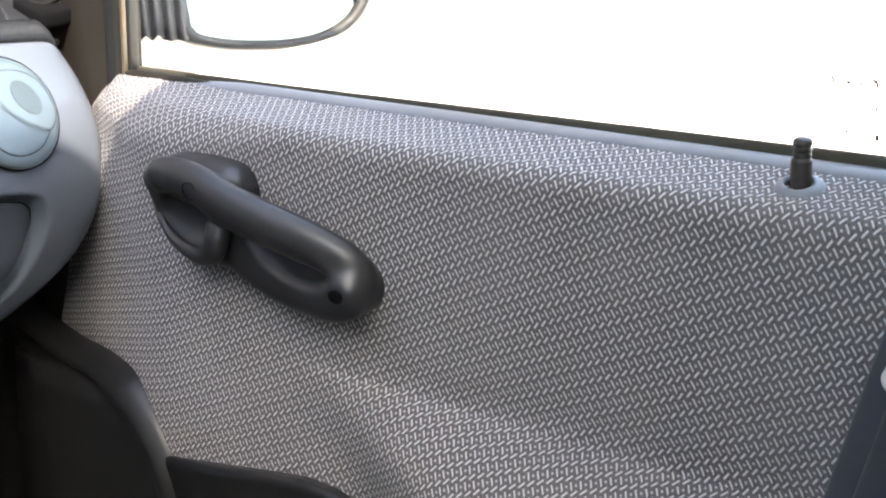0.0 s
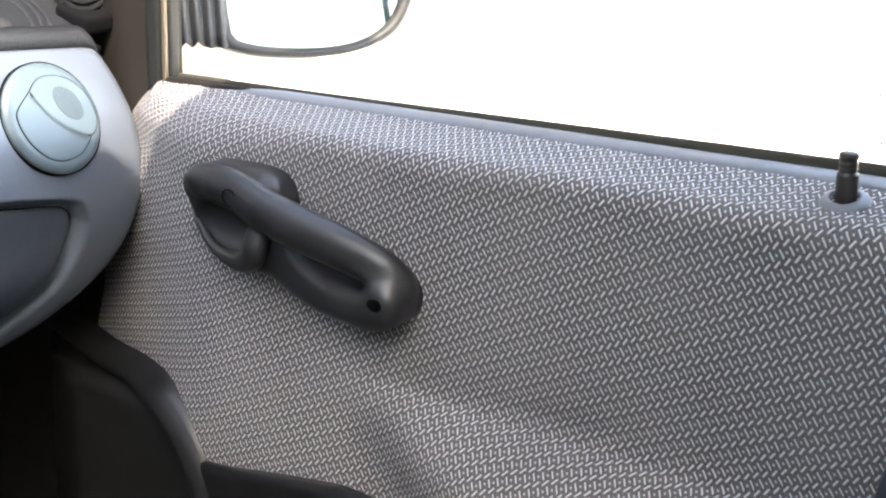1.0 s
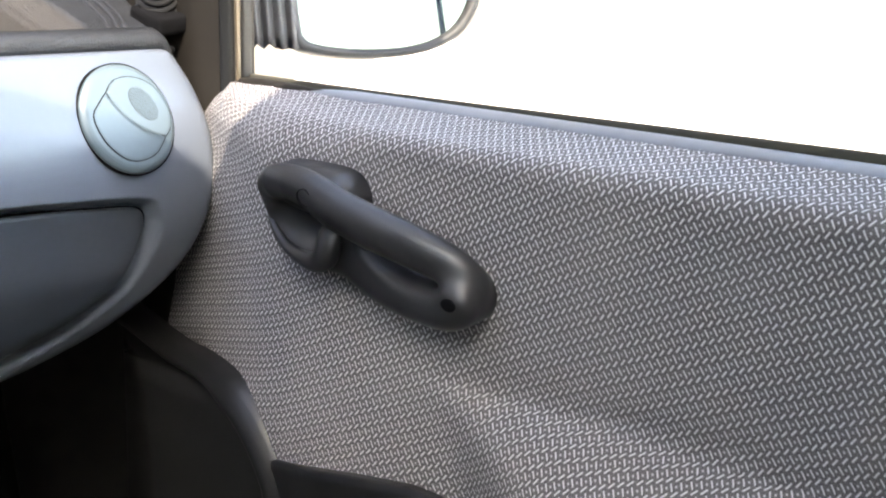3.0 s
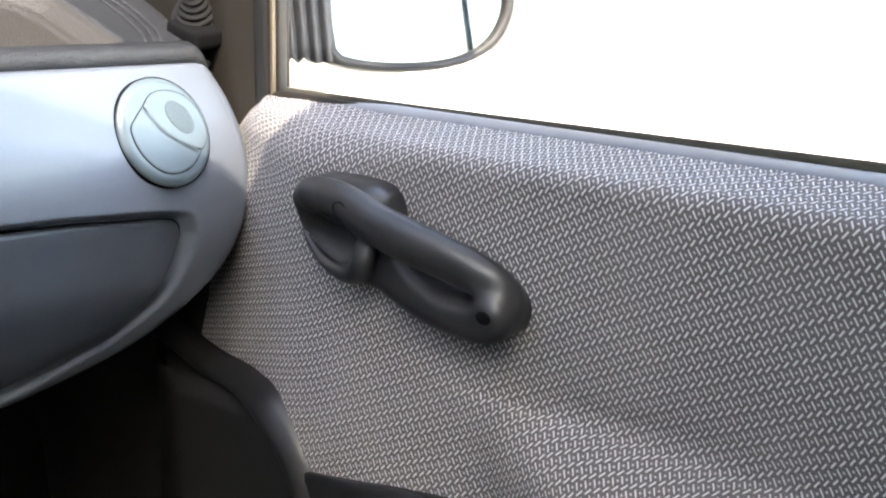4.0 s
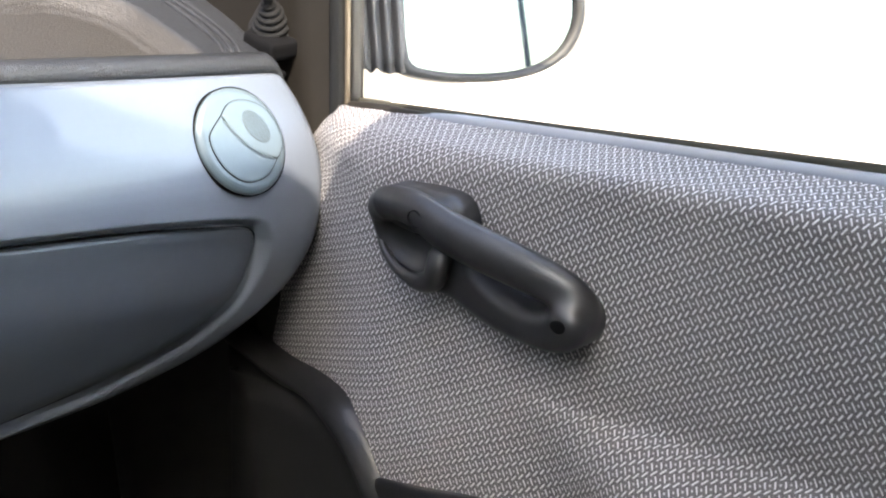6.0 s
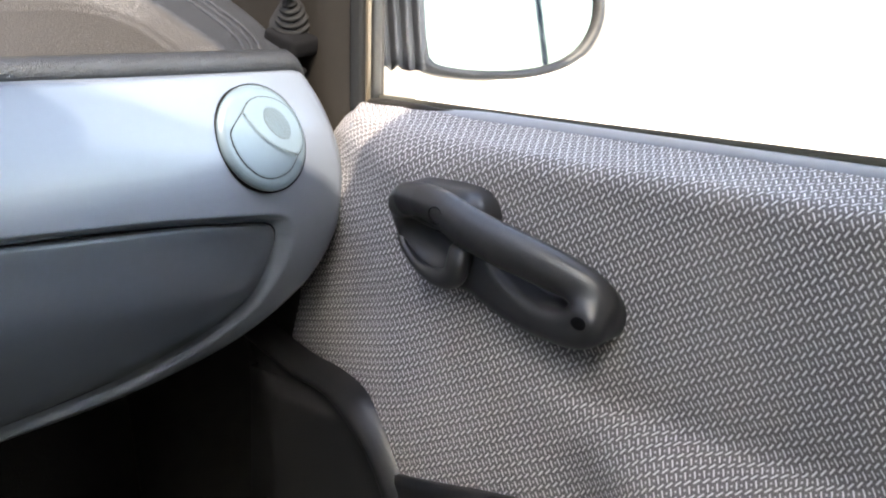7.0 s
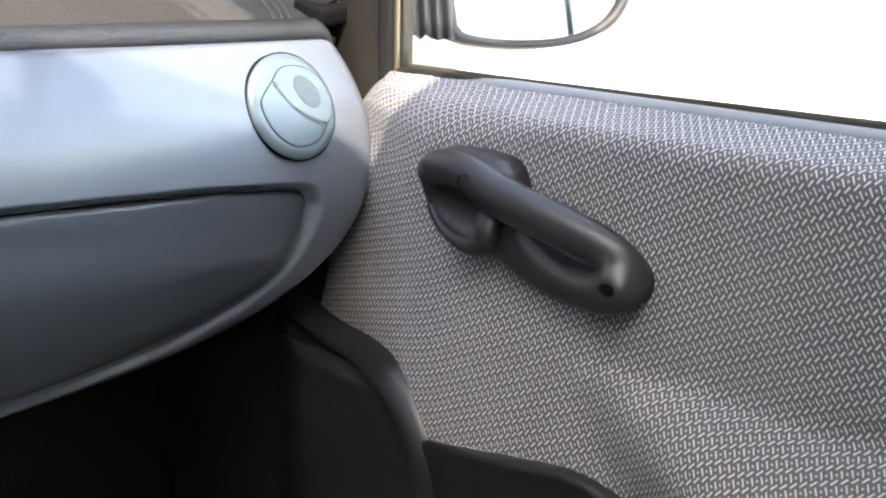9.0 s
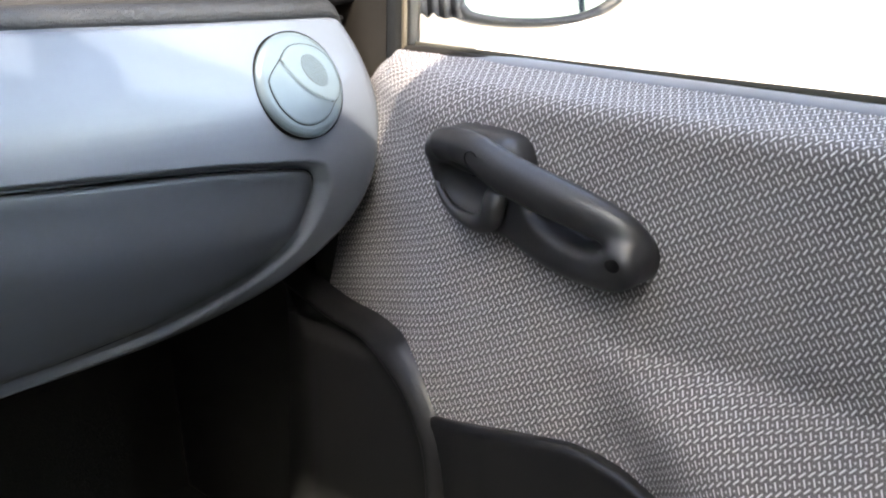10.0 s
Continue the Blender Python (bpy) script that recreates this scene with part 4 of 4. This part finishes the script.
def build_pad(dash):
    def pad_right(x):
        return table(-x, [(0.40, 0.030), (0.412, 0.036), (0.432, 0.0435), (0.478, 0.056), (0.526, 0.0635), (0.60, 0.068), (0.80, 0.06)])

    fore = [(-0.418, 0.0420), (-0.4000, 0.0425), (-0.3955, 0.0440), (-0.3935, 0.0470), (-0.3940, 0.0520), (-0.3965, 0.0560), (-0.4020, 0.0585), (-0.4115, 0.0592)]

    def place(u, v):
        k = v * 180
        if k < 8:
            i = int(k)
            a, b = fore[min(i, 7)], fore[min(i + 1, 7)]
            x, zz = lerp(a[0], b[0], k - i), lerp(a[1], b[1], k - i)
            yr = pad_right(x)
            y = lerp(-0.75, yr, 1 - (1 - u) ** 2)
            z = zz - ARCH * y
        else:
            x = lerp(-0.4115, -0.80, ((k - 8) / 172) ** 1.35)
            yr = pad_right(x)
            y = lerp(-0.75, yr, 1 - (1 - u) ** 2)
            z = pad_top(x, y)
            z = lerp(z, 0.0592 - ARCH * y, smooth(-0.420, -0.4115, x) * 0.6)
            z -= tray_drop(x, y)
        # rounding at the right end
        e = yr - y
        if e < 0.012:
            z -= 0.012 * (1 - math.sqrt(max(0.0, 1 - (1 - e / 0.012) ** 2)))
        return (x, y, z)

    def tray_cover(u, v):
        x, y = place(u, v)[:2]
        return (smooth(0.0004, 0.0040, tray_drop(x, y)) if v * 180 >= 8 else 0.0, 0.0)

    ob = part("top_pad", grid(330, 180, place, tray_cover), PAD_TRAY, dash, "dark grey leather-grained dash pad with an open tray")
    solid(ob, 0.004, 1.0)
    # side wall of the pad down to the body
    part("pad_side", grid(40, 6, lambda u, v: (lerp(-0.415, -0.80, u), pad_right(lerp(-0.415, -0.80, u)) - 0.001, lerp(pad_top(lerp(-0.415, -0.80, u), pad_right(lerp(-0.415, -0.80, u))) - 0.011, -0.1, v))), TRIM_BLACK, dash)
    # three raised ribs beside the tray
    for y0, swing in ((-0.0060, 0.0170), (0.0018, 0.0190), (0.0088, 0.0205)):
        pts = []
        for k in range(40):
            t = k / 39
            x = lerp(-0.4205, -0.62, t)
            y = y0 + swing * (1 - math.exp(-t / 0.17))
            pts.append((x, y, pad_top(x, y) + lerp(-0.0014, 0.0006, smooth(0.0, 0.05, t))))
        part("pad_rib", tube(pts, 0.0019, 10, up=(0, 0, 1)), PAD_DARK, dash, "slim raised rib")
    # dark seam under the pad
    part("pad_seam", tube([(-0.4000, y, 0.0418 - ARCH * y) for y in (-0.75 + 0.785 * k / 60 for k in range(61))], 0.0030, 8), GAP_BLACK, dash)


build_dashboard()


# ---------------------------------------------------------------- body shell round the cabin
def build_body():
    body = thing("cabin_shell", (0.2, -0.5, -0.5), "grey small car body with pillars, roof and floor", "car body")

    def pillar(u, v):
        # broad front pillar trim beside the door
        z = lerp(-0.03, 0.46, v)
        x = lerp(-0.84, -0.3675, u ** 0.45) + 0.125 * max(0.0, z - 0.02) + 0.35 * max(0.0, z - 0.16)
        y = 0.074 - 0.020 * smooth(1.0, 0.82, u) * smooth(0.0, 0.4, u)
        return (x, y, z)

    ob = part("front_pillar", grid(40, 30, pillar), PILLAR, body, "brown-grey front pillar trim")
    solid(ob, 0.02, 1.0)
    part("side_panel", block((-0.95, 0.066, -0.56), (-0.47, 0.10, 0.03), 0.01), TRIM_BLACK, body)
    part("footwell_side", grid(6, 6, lambda u, v: (lerp(-0.95, -0.48, u), 0.060 + 0.03 * u, lerp(-0.56, 0.0, v))), CARPET, body)
    # two black blocks added behind the dash end to stop light leaks
    part("leak_block", block((-0.86, 0.050, -0.56), (-0.515, 0.092, 0.02), 0.008), TRIM_BLACK, body)
    part("pillar_filler", block((-0.82, 0.032, -0.012), (-0.428, 0.080, 0.020), 0.006), TRIM_BLACK, body, "black filler between dash and pillar, added to stop light leaking in")
    part("door_seal", tube([(-0.398, 0.0620, -0.020), (-0.415, 0.0680, -0.05), (-0.425, 0.0760, -0.09), (-0.44, 0.0820, -0.14), (-0.45, 0.088, -0.22), (-0.46, 0.09, -0.40)], 0.0085, 14), RUBBER, body, "black rubber door seal")
    # black block added to keep the crevice beside the dash dark
    part("crevice_block", block((-0.62, 0.100, -0.42), (-0.480, 0.112, -0.020), 0.004), TRIM_BLACK, body)
    # unseen wall added to hold back low light from the rear window
    part("rear_light_block", block((0.95, -1.22, -0.56), (1.02, 0.03, 0.27), 0.02), CARPET, body)
    part("floor", block((-0.95, -1.25, -0.60), (1.6, 0.08, -0.555), 0.01), CARPET, body, "black carpeted floor")
    part("firewall", block((-0.86, -1.25, -0.56), (-0.80, 0.08, 0.08), 0.01), CARPET, body)
    # unseen roof: this edge is shaped to cast the shadow line on dash and door
    # front edge of the roof over the windscreen: place (x) for each y
    header = [(-1.25, -0.26), (-0.45, -0.092), (-0.397, -0.073), (-0.319, -0.056), (-0.25, -0.045), (-0.20, -0.037), (-0.185, -0.018), (-0.172, -0.001), (-0.14, 0.001), (0.10, 0.01)]
    bm = grid(120, 60, lambda u, v: (lerp(table(lerp(-1.25, 0.10, u), header), 1.6, v), lerp(-1.25, 0.10, u), 0.46))
    # opening added in the unseen roof, so sky light fills the door from above
    bmesh.ops.delete(bm, geom=[f for f in bm.faces if 0.10 < f.calc_center_median().x < 0.44 and -0.86 < f.calc_center_median().y < -0.37], context="FACES")
    ob = part("roof", bm, LINING, body, "grey roof lining with an added opening for light from above")
    solid(ob, 0.006, 0.0)

    # shade band along the top of the sloping windscreen, and an unseen block on it, both added to shade the dash
    band = [(-1.20, -0.66), (-0.50, -0.225), (-0.336, -0.116), (-0.303, -0.096), (-0.263, -0.075), (-0.195, -0.036)]

    def screen(x, y):
        t = 0.889 * max(0.0, table(y, header) - x)
        return Vector((x, y, 0.457)) - SUN_FROM * t

    # unseen windscreen, darkened far below clear glass to cut the sky light
    pane = grid(40, 20, lambda u, v: (lerp(table(lerp(-1.25, 0.09, u), header), -0.88, v), lerp(-1.25, 0.09, u), 0.459 + 0.48 * (lerp(table(lerp(-1.25, 0.09, u), header), -0.88, v) - table(lerp(-1.25, 0.09, u), header))))
    part("windscreen", pane, tinted_film("windscreen_filter", 0.385, 0.40, 0.45), body, "unseen sloping windscreen, darkened to cut the sky light")
    # pane added over that opening; it sets how much fill light comes in
    part("roof_fill_pane", block((0.07, -0.89, 0.466), (0.47, -0.34, 0.470), 0.0), tinted_film("roof_fill_film", 0.93, 0.97, 0.99), body, "unseen glass added over the roof opening, passing fill light")
    # unseen band, its lower edge drawn so that it half-shades the dash
    part("shade_band", grid(60, 6, lambda u, v: screen(lerp(table(lerp(-1.20, -0.20, u), header), table(lerp(-1.20, -0.20, u), band), v), lerp(-1.20, -0.20, u))), tinted_film("tinted_shade_band", 0.42, 0.45, 0.50), body,
         "unseen darker band along the top of the windscreen, shaped to half-shade the dash")
    # outline of the added block, drawn from the shadow it has to cast
    outline = [(-0.068, -0.395), (-0.078, -0.373), (-0.084, -0.360), (-0.099, -0.360), (-0.112, -0.371), (-0.135, -0.385), (-0.140, -0.400), (-0.118, -0.402), (-0.082, -0.424), (-0.070, -0.420)]
    bm = bmesh.new()
    ring = [bm.verts.new(screen(p.x, p.y) - SUN_FROM * 0.012) for p in curve_points([(a, b, 0) for a, b in outline], 5, True)]
    low = [bm.verts.new(v.co - Vector((0, 0, 0.014))) for v in ring]
    bm.faces.new(ring), bm.faces.new(low)
    for k in range(len(ring)):
        bm.faces.new((ring[k], ring[(k + 1) % len(ring)], low[(k + 1) % len(ring)], low[k]))
    part("shadow_block", bm, TRIM_BLACK, body, "unseen black block shaped to cast the rounded shadow on the dash", False)
    part("rear_wall", block((1.56, -1.25, -0.6), (1.62, 0.10, 0.05), 0.01), CARPET, body)
    # pillar behind the door
    m = Matrix.Translation((0.2515, -0.045, -0.09)) @ Matrix.Rotation(radians(13.5), 4, "Y") @ Matrix.Translation((-0.2515, 0.045, 0.09))
    part("rear_pillar_edge", block((0.2515, -0.045, -0.58), (0.268, 0.07, 0.10), 0.004, 3, m), GREY_BLUE, body, "slate-grey pillar trim edge")
    part("rear_pillar", block((0.2645, -0.055, -0.58), (0.42, 0.08, 0.55), 0.010, 4, m), GREY_BLUE, body, "slate-grey plastic rear door pillar trim")
    part("pillar_cap", lathe([(0.0, 0.004), (0.006, 0.0036), (0.0085, 0.002), (0.009, -0.003)], 24, Matrix.Translation((0.2800, -0.0565, -0.0380)) @ Matrix.Scale(0.86, 4) @ Matrix.Rotation(radians(90), 4, "X")), WHITE_CAP, body, "round white cap")
    part("rear_side", block((0.40, 0.03, -0.58), (1.6, 0.09, 0.02), 0.01), TRIM_BLACK, body)
    # unseen far side; two added blocks shut most of its window opening to cut light
    part("far_side", block((-0.95, -1.27, -0.6), (1.6, -1.21, 0.02), 0.01), TRIM_BLACK, body)
    part("far_rail", block((-0.1, -1.27, 0.42), (1.6, -1.21, 0.50), 0.01), LINING, body)
    part("far_light_block", block((-0.95, -1.27, 0.0), (0.55, -1.21, 0.46), 0.01), TRIM_BLACK, body)
    part("far_low_block", block((0.54, -1.27, 0.0), (1.6, -1.21, 0.17), 0.01), TRIM_BLACK, body)
    bm = block((-0.95, -1.25, 0.0), (-0.88, 0.10, 0.06), 0.01)
    part("screen_base", bm, TRIM_BLACK, body)
    keep_place(body)


def build_mirror_adjuster():
    stick = thing("mirror_adjuster", (-0.425, 0.052, 0.05), "grey ribbed rubber boot on a black mirror adjuster plate", "mirror adjuster")
    prof = []
    for k in range(6):
        r = 0.0195 - 0.0026 * k
        h = 0.0055 * k
        prof += [(r - 0.002, h), (r, h + 0.0012), (r, h + 0.0030), (r - 0.0028, h + 0.0046)]
    prof += [(0.0045, 0.036), (0.0045, 0.06), (0.0, 0.061)]
    m = Vector((0.50, -0.42, 0.75)).to_track_quat("Z", "Y").to_matrix().to_4x4()
    m.translation = Vector((-0.430, 0.0510, 0.0700))
    part("boot", lathe(prof, 32, m), BOOT, stick, "ribbed grey rubber boot")
    bm = block((-0.024, -0.03, -0.012), (0.016, 0.034, 0.004), 0.005, 3, Matrix.Translation((-0.418, 0.058, 0.062)) @ Matrix.Rotation(radians(14), 4, "Y"))
    part("plate", bm, GAP_BLACK, stick, "black plate")
    keep_place(stick)


def build_seat(y0, y1, x0, label):
    """Unseen front seat behind the eye, added to block light from the rear: cushion, raked backrest with side bolsters,
    headrest on two posts, runner.
    """
    seat = thing("front_seat", (x0 - 0.2, (y0 + y1) / 2, -0.555), label, "car seat", "front seats")

    def back(u, v):
        z = lerp(-0.32, 0.26, v)
        a = u * 2 * math.pi
        wide = (y1 - y0) / 2 * (1 - 0.16 * smooth(0.6, 1.0, v))
        cy, sy = math.cos(a), math.sin(a)
        px = math.copysign(abs(cy) ** 0.55, cy) * 0.055 * (1 - 0.25 * v)
        py = math.copysign(abs(sy) ** 0.45, sy) * wide
        bolster = 0.022 * (abs(py) / wide) ** 4 if px < 0 else 0.0
        return (x0 + 0.06 + px - bolster + 0.20 * (z + 0.32), (y0 + y1) / 2 + py, z)

    bm = grid(48, 24, back, wrap_u=True)
    bm.verts.ensure_lookup_table()
    for ring in (bm.verts[:48], bm.verts[-48:]):
        bm.faces.new(ring)
    part("backrest", bm, FABRIC_DARK, seat)
    part("cushion", block((x0 - 0.46, y0, -0.44), (x0 + 0.06, y1, -0.31), 0.045, 5), FABRIC_DARK, seat)
    mid = (y0 + y1) / 2
    part("headrest", block((x0 + 0.17, mid - 0.12, 0.30), (x0 + 0.25, mid + 0.12, 0.42), 0.03, 5), FABRIC_DARK, seat)
    for side in (-0.06, 0.06):
        part("headrest_post", lathe([(0.006, 0.0), (0.006, 0.08)], 16, Matrix.Translation((x0 + 0.20, mid + side, 0.24))), TRIM_BLACK, seat)
    part("runner", block((x0 - 0.42, y0 + 0.05, -0.56), (x0 + 0.02, y1 - 0.05, -0.43), 0.01), TRIM_BLACK, seat)
    keep_place(seat)


build_body()
build_mirror_adjuster()
# both seats stay out of view and only hold back light
build_seat(-0.52, -0.08, 0.50, "unseen dark grey cloth front passenger seat with a headrest, added to block light")
build_seat(-1.13, -0.68, 0.56, "unseen dark grey cloth driver seat with a headrest, added to block light")
